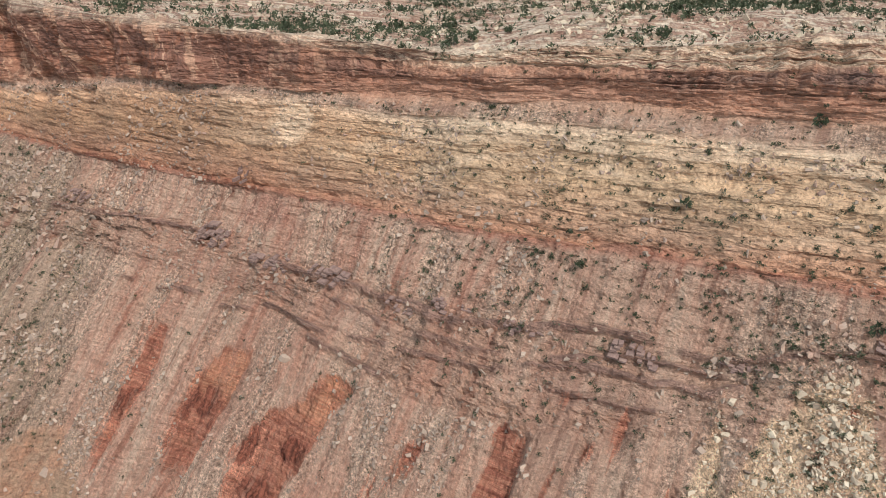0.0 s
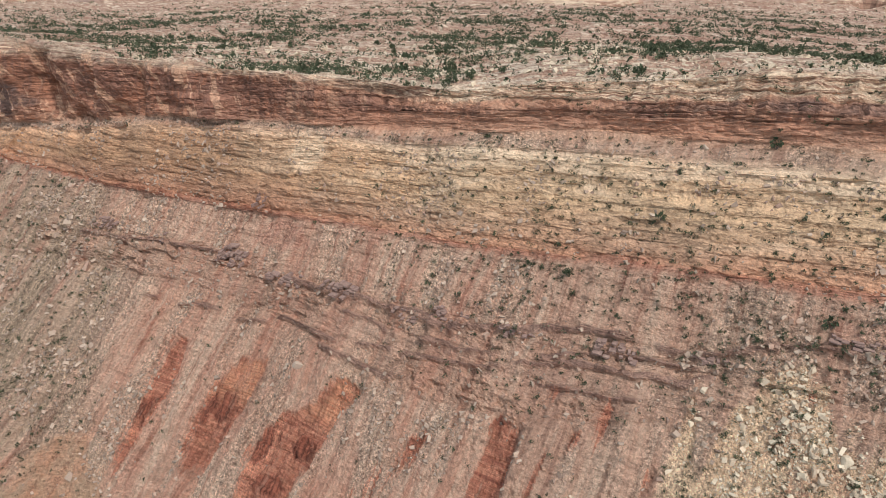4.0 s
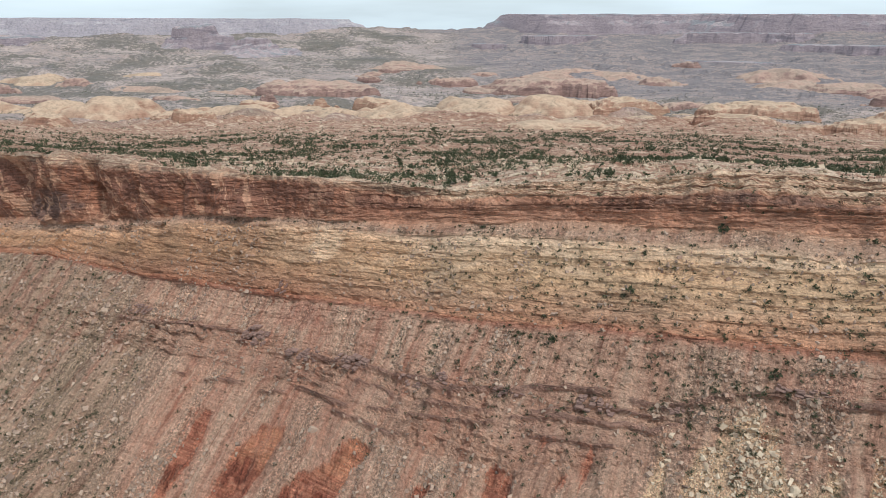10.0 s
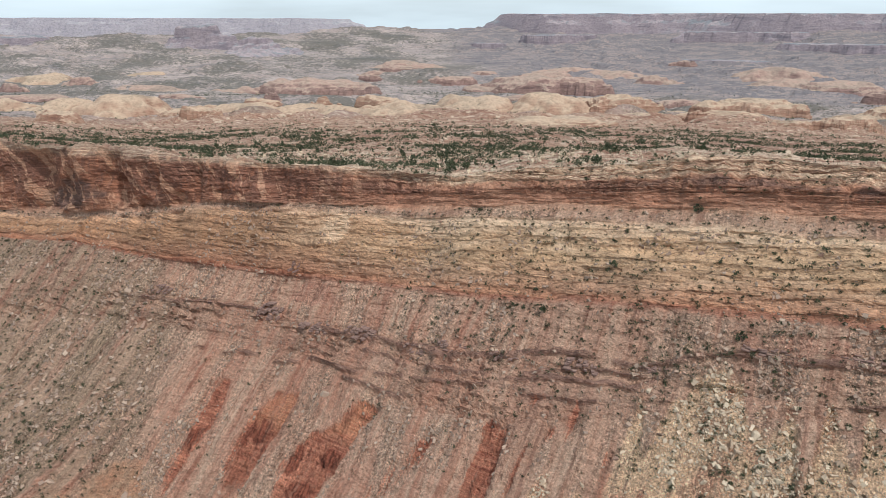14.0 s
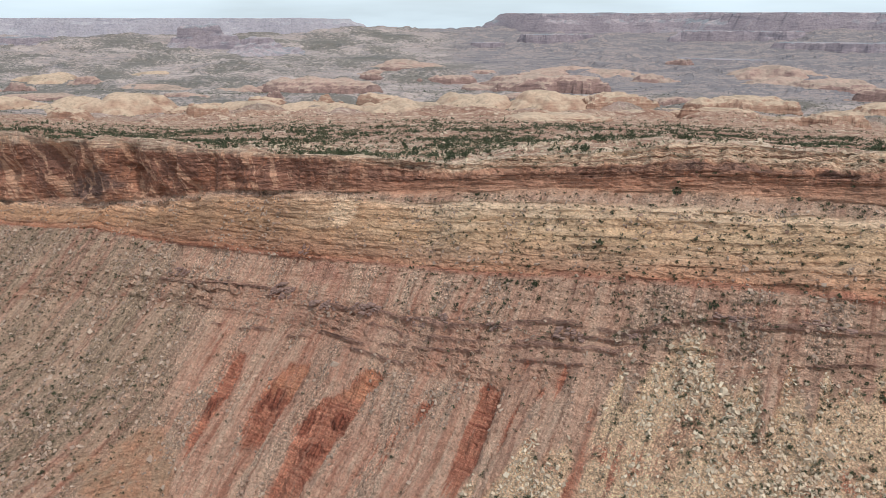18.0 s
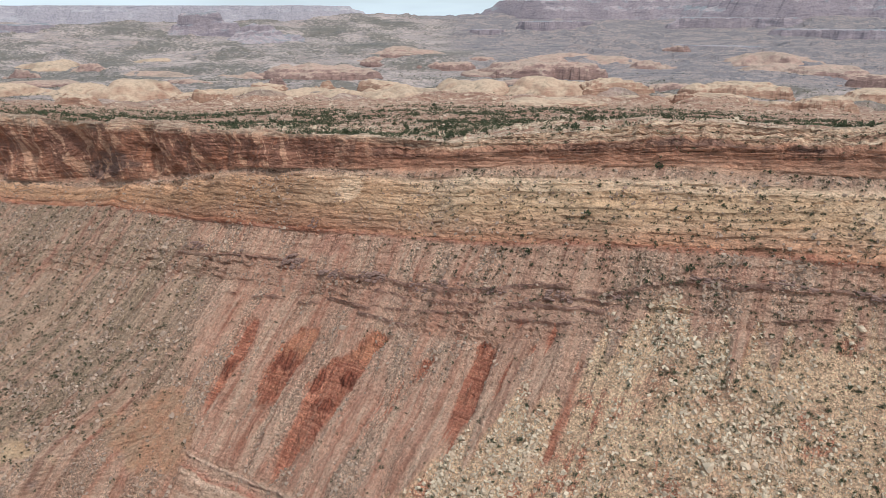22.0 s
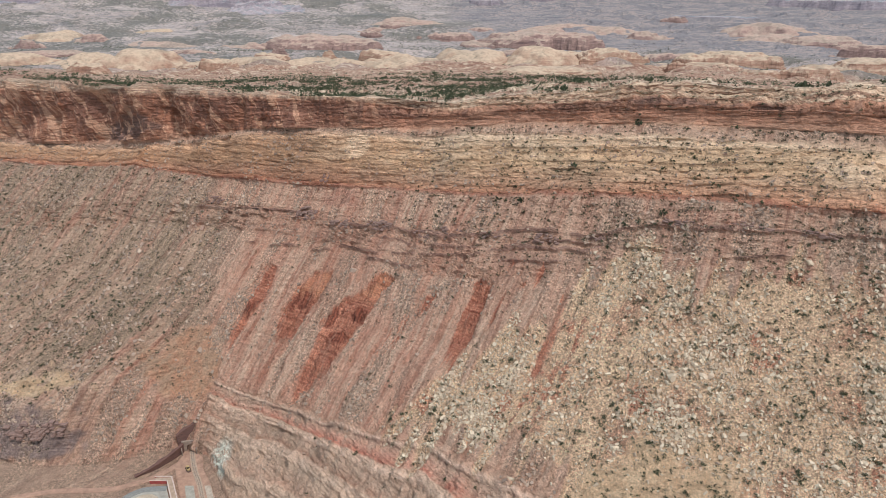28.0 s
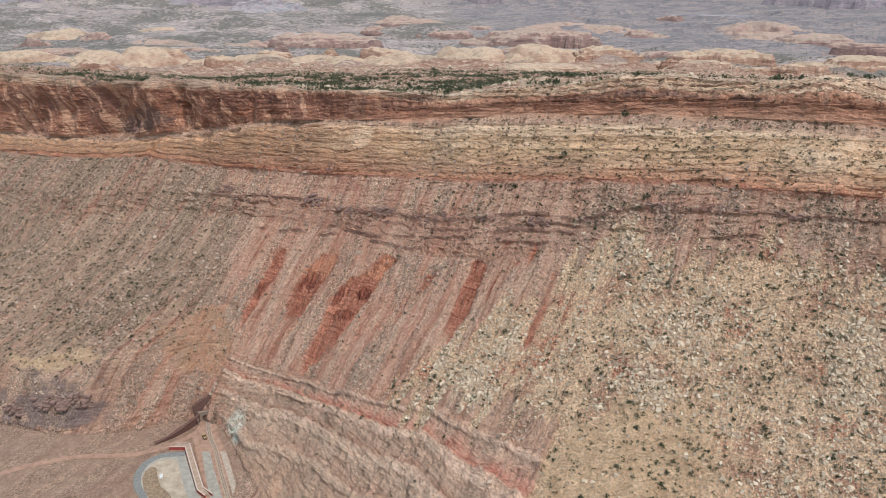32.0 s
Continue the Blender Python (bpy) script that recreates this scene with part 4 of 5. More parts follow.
stones("fan_rubble", strew(fan_w + 0.02 * F["bare"] * view, 9000, 6), sizes_of(9000, 0.28, 0.75, 6, 2.0), CREAM_ROCK, 6, "small pale rubble between the boulders of the fan")
slope_w = is_row(5, 7, 8, 9) * (1 - F["fan"]) * (1 - 0.92 * F["red"]) * (1 - 0.7 * F["bands"]) * (0.1 + clump) * (0.04 + F["rubble"]) * (1 - F["blush"]) * view * ramp(F["layer"], 8, 16)
stones("talus_stones", strew(slope_w, 15000, 2), sizes_of(15000, 0.30, 1.6, 2, 3.6), GREY_ROCK, 2, "pinkish grey rubble lying on the steep slope")
ledge_w = is_row(3, 4, 6) * (0.2 + clump) * ramp(-GLEAN, 0.0, 1.0) * view
stones("ledge_rubble", strew(ledge_w, 5000, 3), sizes_of(5000, 0.35, 1.5, 3, 3.0), GREY_ROCK, 3, "broken tan blocks lying on the cliff ledges", 0.5)
left_w = (F["olive"] + 0.4 * ramp(-GX, 300, 340) * is_row(8)) * (0.1 + clump) * (0.2 + rows_down) * view * (1 - F["bare"])
stones("grey_slope_stones", strew(left_w, 4200, 4), sizes_of(4200, 0.4, 2.4, 4, 3.4), GREY_ROCK, 4, "grey and brown rubble on the steep side slope")
rim_w = is_row(1) * ramp(-np.abs(GX / (GY + 330)), -0.86, -0.78) * ramp(-np.hypot(GX, GY + 330), -1000, -800) * (0.1 + clump)
stones("plateau_slabs", strew(rim_w, 4500, 5), sizes_of(4500, 0.5, 2.0, 5, 2.0), CREAM_ROCK, 5, "flat pale rock slabs lying along the canyon rim", 0.3)


def leaf_material(name, dark, pale, dry):
    n = Nodes(name)
    tone = n.attr("tone")
    col = n.ramp(tone, [(0.0, dark), (0.6, pale), (0.85, pale), (1.0, dry)])
    col = n.mix(0.5, col, n.ramp(n.noise(n.place(), 1.4, 3), [(0.3, (0.6, 0.6, 0.6)), (0.7, (1.3, 1.3, 1.3))]), "MULTIPLY")
    return n.done(col, 0.85)


SHRUB_LEAF = leaf_material("desert_shrub_leaves", (0.042, 0.050, 0.028), (0.082, 0.087, 0.048), (0.16, 0.145, 0.098))
JUNIPER_LEAF = leaf_material("juniper_leaves", (0.042, 0.056, 0.030), (0.078, 0.090, 0.050), (0.13, 0.125, 0.078))


def tufts(count, leaves, rng):
    """Leaf triangles of shrubs of unit height: lumpy and open."""
    lobes = rng.normal(0, 0.34, (count, 5, 3)) * np.array([1.1, 1.1, 0.5]) + np.array([0, 0, 0.5])
    which = rng.randint(0, 5, (count, leaves))
    centre = np.take_along_axis(lobes, which[..., None].repeat(3, -1), 1)
    way = rng.normal(size=(count, leaves, 3))
    way /= np.linalg.norm(way, axis=-1, keepdims=True)
    centre = centre + way * rng.uniform(0.12, 0.36, (count, leaves, 1))
    centre[..., 2] = np.abs(centre[..., 2]) * 0.9 + 0.04
    tri = rng.normal(0, 0.17, (count, leaves, 3, 3))
    return centre[:, :, None] + tri


def shrubs(name, places, heights, leaves, material, seed, label):
    rng = np.random.RandomState(seed + 2000)
    n = len(places)
    verts = tufts(n, leaves, rng) * heights[:, None, None, None] + places[:, None, None]
    tone = np.repeat(np.clip(rng.normal(0.45, 0.28, n), 0, 1), leaves * 3)
    return tagged(new(name, plain_mesh(name, verts.reshape(-1, 3), np.arange(n * leaves * 3).reshape(-1, 3), material, tone)), label, "shrubs", kind="stuff")


in_view = ramp(-np.abs(GX / (GY + 330)), -0.86, -0.78) * ramp(GY, 100, 150)
patchy = ramp(fbm(GX / 45, GY / 28, 63, 4), -0.45, 0.5)
reach = np.hypot(GX, GY + 330)
rim_green = is_row(0, 1) * in_view * ramp(-reach, -1500, -950) * (0.10 + 0.9 * patchy ** 1.6) * ramp(-reach, -1450, -1150) * (1 - 0.7 * F["riser"])
shrubs("rim_junipers", strew(rim_green, 16000, 11), sizes_of(16000, 1.2, 5.2, 11, 1.8), 16, JUNIPER_LEAF, 11, "dark green junipers and shrubs crowding the plateau rim")
plains = ramp(fbm(GX / 160, GY / 60, 65, 4), -0.3, 0.5)
far_green = is_row(0) * in_view * ramp(reach, 1000, 1300) * ramp(-reach, -3400, -2400) * (0.04 + plains) * (1 - 0.8 * F["hazy_slope"]) * (1.0 - 0.6 * ramp(reach, 1350, 1500) * ramp(-reach, -1900, -1700))
shrubs("plateau_junipers", strew(far_green, 12000, 12), sizes_of(12000, 1.8, 5.5, 12, 2.0), 10, JUNIPER_LEAF, 12, "far scattered dark junipers across the red plateau")
wall_green = (is_row(3) * 1.6 + is_row(2) * ramp(GX, -40, 40) * ramp(GZ - np.interp(GX, [-40, 300], [252, 274]), 0, 8) * 1.6 + is_row(4) * ramp(GX, -90, 40) * 1.8 + is_row(5) * ramp(GX, -90, 20) * 1.9 + is_row(6) * ramp(GX, -60, 50) * 1.2 + F["fan"] * is_row(5, 6, 7, 8, 9) * 1.9 + F["olive"] * 1.2 + ramp(-GX, 250, 300) * is_row(8) * 0.9 + is_row(7, 8, 9) * 0.12 + F["bare"] * 0.9)
even = ramp(fbm(GX / 30, GY / 24, 67, 3), -0.7, 0.6)
wall_green = wall_green * (1 - F["red"]) * (0.55 + 0.7 * even) * view * ramp(-GLEAN, -0.2, 0.5)
shrubs("slope_shrubs", strew(wall_green, 7600, 13), sizes_of(7600, 1.15, 2.5, 13, 1.6), 30, SHRUB_LEAF, 13, "small dark desert shrubs dotted over the slopes")


# ---- single boulders and single shrubs ----
def set_on_ground(x, y):
    """The ground's height at a place in plan."""
    k = np.argmin((GX - x) ** 2 + (GY - y) ** 2)
    return float(GZ.ravel()[k])


def boulder_mesh(seed, material, flat):
    """A split block: a ball cut by a few planes."""
    rng = np.random.RandomState(seed)
    v, f = ico(3)
    v = v * np.array([1.25, 1.0, flat]) * (1 + 0.06 * rng.normal(size=(len(v), 1)))
    for _ in range(9):
        way = rng.normal(size=3) * np.array([1, 1, 0.9])
        way /= np.linalg.norm(way)
        over = np.maximum(v @ way - rng.uniform(0.42, 0.72), 0)
        v = v - over[:, None] * way * 0.95
    return plain_mesh("boulder", v, f, material, np.full(len(v), rng.uniform(0.45, 0.95)))


BOULDERS = [(boulder_mesh(200 + k, CREAM_ROCK if k < 6 else GREY_ROCK, (0.9, 0.7, 0.55, 0.8, 1.0, 0.6, 0.8, 0.65)[k])) for k in range(8)]
BOULDER_WORDS = ["pale cream split sandstone boulder lying on the talus fan", "pinkish grey fallen block resting on the slope"]


def boulder(x, y, z, size, rng, grey=False):
    mesh = BOULDERS[rng.randint(6, 8) if grey else rng.randint(0, 6)]
    ob = new("boulder", mesh)
    ob.matrix_world = pose(x, y, z + 0.15 * size, rng.uniform(-18, 18), rng.uniform(-18, 18), rng.uniform(0, 360)) @ Matrix.Scale(size, 4)
    return tagged(ob, BOULDER_WORDS[int(grey)], "boulder", "boulders on the slopes")


picks = np.random.RandomState(300)
for x, y, z, size in ((155, 148, 176, 3.2), (142, 80, 132, 3.8), (161, 79, 140, 2.8), (175, 44, 112, 3.6), (249, 140, 124, 3.2)):
    boulder(x, y, set_on_ground(x, y), size, picks)
boulder(-82, 261, set_on_ground(-82, 261), 3.4, picks, True)
for x, y, z in strew(fan_w + 0.01 * F["bare"] * is_row(8, 9) * view, 130, 301):
    boulder(x, y, z, picks.uniform(1.1, 2.4) * (1.5 if picks.rand() < 0.12 else 0.9), picks)
for x, y, z in strew(slope_w + left_w * 1.5, 70, 302):
    boulder(x, y, z, picks.uniform(1.0, 2.3), picks, True)


def shrub_parts(seed, tall, leaf):
    """Meshes of one shrub of unit height: a forked stem, open tufts of leaves."""
    rng = np.random.RandomState(seed)
    tris = tufts(1, 90 if tall else 70, rng)[0]
    if tall:
        tris[..., 2] = tris[..., 2] * 1.15 + 0.1
        tris[..., :2] *= 0.8
    crown = plain_mesh("foliage", tris.reshape(-1, 3), np.arange(tris.size // 3).reshape(-1, 3), leaf, np.repeat(np.clip(rng.normal(0.45, 0.3, len(tris)), 0, 1), 3))
    verts, faces = [], []
    for k in range(4):
        turn = k * 1.6 + rng.uniform(0, 0.8)
        tip = np.array([math.cos(turn) * 0.28, math.sin(turn) * 0.28, 0.62])
        for end, r in ((np.array([0, 0, -0.12]), 0.055), (tip * np.array([0.35, 0.35, 0.45]), 0.036), (tip, 0.012)):
            verts += [end + r * np.array([math.cos(a), math.sin(a), 0]) for a in (0, 2.09, 4.19)]
        base = k * 9
        faces += [(base + r * 3 + i, base + r * 3 + (i + 1) % 3, base + r * 3 + 3 + (i + 1) % 3, base + r * 3 + 3 + i) for r in range(2) for i in range(3)]
    return plain_mesh("stem", np.array(verts), np.array(faces), BARK), crown


def bark_material():
    n = Nodes("grey_bark")
    fibre = n.noise(n.place(), 6.0, 4, 0.7)
    return n.done(n.mix(fibre, (0.12, 0.095, 0.075), (0.24, 0.20, 0.165)), 0.9, fibre, 0.4, 0.05)


BARK = bark_material()
SHRUB_KINDS = [shrub_parts(400 + k, k >= 4, SHRUB_LEAF if k < 4 else JUNIPER_LEAF) for k in range(7)]


def single_shrub(x, y, z, height, rng, tall=False):
    stem, crown = SHRUB_KINDS[rng.randint(4, 7) if tall else rng.randint(0, 4)]
    whole = new("juniper" if tall else "desert_shrub")
    whole.matrix_world = pose(x, y, z, 0, 0, rng.uniform(0, 360)) @ Matrix.Scale(height, 4)
    for name, mesh in (("stem", stem), ("foliage", crown)):
        new(name, mesh).parent = whole
    if tall:
        return tagged(whole, "dark green juniper with an open crown on the rock", "juniper", "single junipers")
    return tagged(whole, "low grey-green desert shrub growing on the slope", "shrub", "single shrubs")


for x, y, h in ((62, 248, 4.2), (163, 193, 4.5), (105, 253, 3.6), (158, 264, 4.6), (-14, 910, 6.0)):
    single_shrub(x, y, set_on_ground(x, y), h, picks, True)
for x, y, z in strew(wall_green * (1 + 1.5 * F["fan"]), 290, 303):
    single_shrub(x, y, z, picks.uniform(1.4, 2.7), picks)
near_rim = is_row(1) * in_view * ramp(-reach, -1050, -850) * (0.3 + patchy)
for x, y, z in strew(near_rim, 90, 304):
    single_shrub(x, y, z, picks.uniform(3.2, 5.4), picks, True)


# ---- broken outcrops of dark blocks on the purple ledges ----
def outcrop_material():
    n = Nodes("purple_brown_ledge_rock")
    pos = n.place()
    xyz = n.add("ShaderNodeSeparateXYZ", Vector=pos)
    lam = n.noise(n.vector(n.math("MULTIPLY", xyz.outputs[0], 0.1), n.math("MULTIPLY", xyz.outputs[1], 0.1), n.math("MULTIPLY", xyz.outputs[2], 1.6)), 1.0, 5, 0.7, 0.4)
    col = n.ramp(lam, [(0.34, (0.16, 0.102, 0.09)), (0.46, (0.30, 0.195, 0.165)), (0.56, (0.23, 0.15, 0.13)), (0.68, (0.38, 0.26, 0.21))])
    col = n.mix(0.5, col, n.ramp(n.noise(pos, 0.9, 5, 0.7), [(0.34, (0.55, 0.52, 0.5)), (0.65, (1.3, 1.3, 1.3))]), "MULTIPLY")
    return n.done(col, 0.93, lam, 0.8, 0.5)


OUTCROP_ROCK = outcrop_material()


def block_mesh(seed):
    """A weathered block of unit size with chipped corners."""
    rng = np.random.RandomState(seed)
    bm = bmesh.new()
    bmesh.ops.create_cube(bm, size=1.0)
    bmesh.ops.bevel(bm, geom=bm.edges[:], offset=0.035, segments=1, affect="EDGES")
    for v in bm.verts:
        v.co += Vector(rng.uniform(-0.06, 0.06, 3).tolist())
    mesh = bpy.data.meshes.new("block")
    bm.to_mesh(mesh)
    bm.free()
    mesh.materials.append(OUTCROP_ROCK)
    return mesh


BLOCKS = [block_mesh(500 + k) for k in range(6)]


def outcrop(x, y, width, height, seed, blocks):
    rng = np.random.RandomState(seed)
    whole = new("rock_outcrop")
    z = set_on_ground(x, y)
    whole.matrix_world = pose(x, y, z, 0, 0, -27 if x > -300 else -8)
    for _ in range(int(blocks * 1.6)):
        u = rng.uniform(-0.5, 0.5) * width
        tier = math.floor(rng.rand() * 5) / 4
        w, h, deep = rng.uniform(0.05, 0.16) * width, height * rng.uniform(0.12, 0.26), rng.uniform(0.3, 0.5) * height + 1.5
        ob = new("block", BLOCKS[rng.randint(6)])
        ob.parent = whole
        ob.matrix_local = pose(u, (tier - 0.45) * height * 0.9, (tier - 0.35) * height * (1 - abs(u) / width) + 0.2 * h, rng.uniform(-3, 3), rng.uniform(-3, 3), rng.uniform(-7, 7)) @ Matrix.Diagonal((w, deep, h, 1))
    return tagged(whole, "dark purple-brown broken ledge blocks jutting from the slope", "rock outcrop", "ledge outcrops")


for k, (x, y, w, h, count) in enumerate(((-135, 338, 20, 9, 16), (-117, 356, 7, 9, 7), (-60, 290, 24, 6, 14), (-95, 312, 26, 6, 14), (5, 252, 22, 5, 12), (36, 232, 18, 4, 10), (78, 211, 22, 5, 12),
                                        (-190, 366, 22, 5, 12), (-240, 390, 18, 5, 10), (175, 183, 30, 3.5, 12), (215, 168, 32, 3.5, 12), (255, 152, 30, 3.5, 12), (120, 196, 18, 4, 9), (-20, 262, 18, 4, 9),
                                        (-380, 184, 34, 9, 20), (-352, 180, 34, 9, 22), (-328, 181, 26, 8, 16))):
    outcrop(x, y, w, h, 600 + k, count)


# ---- far country: domes of slickrock, fins, buttes and mesas ----
def far_material(name, low, high, bands, cover, haze):
    """Layered rock: steep faces of bands, paler tops dotted with scrub; haze: how much distance haze is painted into
    the colour.
    """
    n = Nodes(name)
    pos = n.place()
    xyz = n.add("ShaderNodeSeparateXYZ", Vector=pos)
    normal = n.tree.nodes.new("ShaderNodeNewGeometry").outputs["Normal"]
    up = n.add("ShaderNodeSeparateXYZ", Vector=normal).outputs[2]
    x, y, z = (n.math("MULTIPLY", xyz.outputs[k], v) for k, v in enumerate((0.006, 0.006, bands)))
    beds = n.noise(n.vector(x, y, z), 1.0, 6, 0.70, 0.5)
    mid = tuple(0.5 * (a + b) for a, b in zip(low, high))
    face = n.ramp(beds, [(0.32, tuple(0.6 * v for v in low)), (0.42, low), (0.50, mid), (0.55, low), (0.66, high)])
    patch = n.noise(pos, 0.010, 6, 0.7, 0.5)
    flat = n.ramp(patch, [(0.36, tuple(0.72 * v for v in cover)), (0.47, cover), (0.55, tuple(1.12 * v for v in high)), (0.66, cover)])
    steep = n.math("ADD", up, n.math("MULTIPLY", n.math("SUBTRACT", n.noise(pos, 0.03, 4), 0.5), 0.35))
    col = n.mix(n.span(steep, 0.62, 0.90), face, flat)
    scrub = n.math("MULTIPLY", n.span(n.noise(pos, 0.085, 5, 0.75), 0.57, 0.62), n.span(n.noise(pos, 0.006, 4, 0.6), 0.44, 0.58))
    col = n.mix(n.math("MULTIPLY", scrub, n.span(up, 0.75, 0.95, 0.0, 0.75)), col, (0.12, 0.115, 0.085))
    # blue-grey distance haze, painted into the base colour
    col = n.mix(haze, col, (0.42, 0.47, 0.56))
    spots = n.noise(pos, 0.10, 5, 0.72)
    col = n.mix(0.6, col, n.ramp(spots, [(0.36, (0.60, 0.59, 0.58)), (0.52, (1, 1, 1)), (0.70, (1.22, 1.21, 1.2))]), "MULTIPLY")
    return n.done(col, 0.95, spots, 0.6, 4.0)


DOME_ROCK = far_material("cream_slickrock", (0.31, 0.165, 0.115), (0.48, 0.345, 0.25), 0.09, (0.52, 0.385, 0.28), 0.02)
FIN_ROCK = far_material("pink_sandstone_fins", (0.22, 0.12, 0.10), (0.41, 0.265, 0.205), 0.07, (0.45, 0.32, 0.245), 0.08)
HAZE_BLUE_ROCK = far_material("haze_blue_mesa_rock", (0.20, 0.14, 0.155), (0.39, 0.295, 0.285), 0.05, (0.215, 0.215, 0.225), 0.20)
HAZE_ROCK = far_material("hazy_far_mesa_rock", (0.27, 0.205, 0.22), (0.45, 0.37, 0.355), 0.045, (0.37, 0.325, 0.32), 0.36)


def hill(name, cx, cy, half, deep, base, top, kind, seed, material, label, lean=0.0, turn=0.0):
    """A free-standing rock with a ragged outline: 'dome' rounded, 'fin' round-topped with steep sides, 'mesa' flat with a cliff and a talus skirt."""
    nx, ny = (110, 56) if half > 120 else (72, 36)
    if half > 900:
        nx = 340
    reach = 1.5
    x, y = np.meshgrid(np.linspace(-reach, reach, nx), np.linspace(-reach, reach, ny), indexing="ij")
    size = math.sqrt(half * deep)
    wx, wy = x * half / size, y * deep / size
    r = np.hypot(x, y) + 0.30 * fbm(1.5 * wx + seed, 1.5 * wy, seed, 4) + (0.012 if kind == "mesa" else 0.04) * ridges(3.5 * wx + seed, 3.5 * wy, seed + 3)
    profile = {"dome": [(0, 1), (0.2, 0.94), (0.4, 0.78), (0.58, 0.58), (0.74, 0.38), (0.88, 0.20), (1.05, 0.04), (1.25, -0.2), (1.6, -0.7), (3, -0.8)],
               "fin": [(0, 1), (0.3, 0.96), (0.5, 0.88), (0.66, 0.74), (0.78, 0.58), (0.84, 0.30), (0.95, 0.16), (1.05, 0.02), (1.2, -0.25), (1.6, -0.7), (3, -0.8)],
               "butte": [(0, 1), (0.16, 0.96), (0.30, 0.88), (0.36, 0.60), (0.50, 0.50), (0.55, 0.36), (0.80, 0.16), (1.0, -0.02), (1.15, -0.2), (3, -0.6)],
               "mesa": [(0, 1), (0.66, 1), (0.69, 0.97), (0.70, 0.87), (0.77, 0.74), (0.78, 0.67), (0.86, 0.46), (0.87, 0.38), (1.0, 0.12), (1.15, -0.12), (3, -0.6)]}[kind]
    p = np.array(profile)
    h = np.interp(np.maximum(r, 0), p[:, 0], p[:, 1])
    tall = top - base
    lump = np.abs(fbm(1.9 * wx + seed, 1.9 * wy, seed + 5, 2)) - 0.3
    lumpy = {"dome": 0.14, "fin": 0.12, "mesa": 0.02, "butte": 0.16}[kind]
    h = h + (0.05 * fbm(5 * wx + seed, 5 * wy, seed + 8, 4) * ramp(r, 0.66, 0.8) if kind == "mesa" else 0)
    h = h + lumpy * lump * ramp(1.1 - r, 0, 0.5) + 0.015 * fbm(7 * wx, 7 * wy, seed + 6, 3) * ramp(r, 0.2, 0.9) + lean * 0.4 * x * ramp(1.0 - r, 0, 0.6)
    if kind != "mesa":
        step = h / 0.17 + 0.5 * fbm(2 * wx, 2 * wy, seed + 9, 2)
        h = h + 0.17 * (np.floor(step) + ramp(step - np.floor(step), 0.45, 0.95) - step) * (0.40 if kind == "fin" else 0.12)
    z = base + tall * h
    c, s_ = math.cos(radians(turn)), math.sin(radians(turn))
    X, Y = cx + c * x * half - s_ * y * deep, cy + s_ * x * half + c * y * deep
    verts = np.stack([X, Y, z], -1).reshape(-1, 3)
    idx = np.arange(nx * ny).reshape(nx, ny)
    faces = np.stack([idx[:-1, :-1], idx[1:, :-1], idx[1:, 1:], idx[:-1, 1:]], -1).reshape(-1, 4)
    level = h.ravel()[faces].mean(1)
    faces, level = faces[level > -0.6], level[level > -0.6]
    piece_of = lambda piece, some: plain_mesh(piece, verts[np.unique(some)], np.searchsorted(np.unique(some), some), material, smooth=(kind == "dome"))
    if kind in ("mesa", "butte"):
        whole = new(name)
        for piece, some in (("cliff_cap", faces[level > 0.75]), ("talus_skirt", faces[level <= 0.75])):
            new(piece, piece_of(piece, some)).parent = whole
        return tagged(whole, label, "butte" if "butte" in name else ("cliff" if "cliff" in name else "mesa"))
    return tagged(new(name, piece_of(name, faces)), label, "rock dome" if kind == "dome" else "rock fin")


D = "rounded cream slickrock dome on the plateau"
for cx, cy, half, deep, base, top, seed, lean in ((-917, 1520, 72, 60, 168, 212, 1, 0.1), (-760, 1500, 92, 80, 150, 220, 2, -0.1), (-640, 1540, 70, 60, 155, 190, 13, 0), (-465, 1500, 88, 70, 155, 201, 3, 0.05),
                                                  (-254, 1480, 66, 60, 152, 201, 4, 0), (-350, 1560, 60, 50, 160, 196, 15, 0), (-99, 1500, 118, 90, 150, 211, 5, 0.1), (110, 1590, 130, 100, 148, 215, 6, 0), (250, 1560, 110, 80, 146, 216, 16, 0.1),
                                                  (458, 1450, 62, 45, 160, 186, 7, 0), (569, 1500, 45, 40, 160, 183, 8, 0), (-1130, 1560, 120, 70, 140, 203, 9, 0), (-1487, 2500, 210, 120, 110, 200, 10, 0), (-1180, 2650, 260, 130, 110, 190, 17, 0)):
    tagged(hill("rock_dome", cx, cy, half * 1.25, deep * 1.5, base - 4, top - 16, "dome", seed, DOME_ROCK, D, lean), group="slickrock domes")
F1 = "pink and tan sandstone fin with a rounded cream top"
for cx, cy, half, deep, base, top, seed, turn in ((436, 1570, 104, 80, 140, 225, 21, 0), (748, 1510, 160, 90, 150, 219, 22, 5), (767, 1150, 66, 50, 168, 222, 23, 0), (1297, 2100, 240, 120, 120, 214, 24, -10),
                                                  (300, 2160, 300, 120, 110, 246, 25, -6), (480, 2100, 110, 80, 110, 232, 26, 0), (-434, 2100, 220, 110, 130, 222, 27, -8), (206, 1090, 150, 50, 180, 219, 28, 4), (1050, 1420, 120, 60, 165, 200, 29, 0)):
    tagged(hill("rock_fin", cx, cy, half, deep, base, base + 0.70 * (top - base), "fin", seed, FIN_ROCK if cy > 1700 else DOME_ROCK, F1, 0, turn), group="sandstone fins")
L1 = "low slickrock ledge with a cream top and shaded front"
low_rng = np.random.RandomState(77)
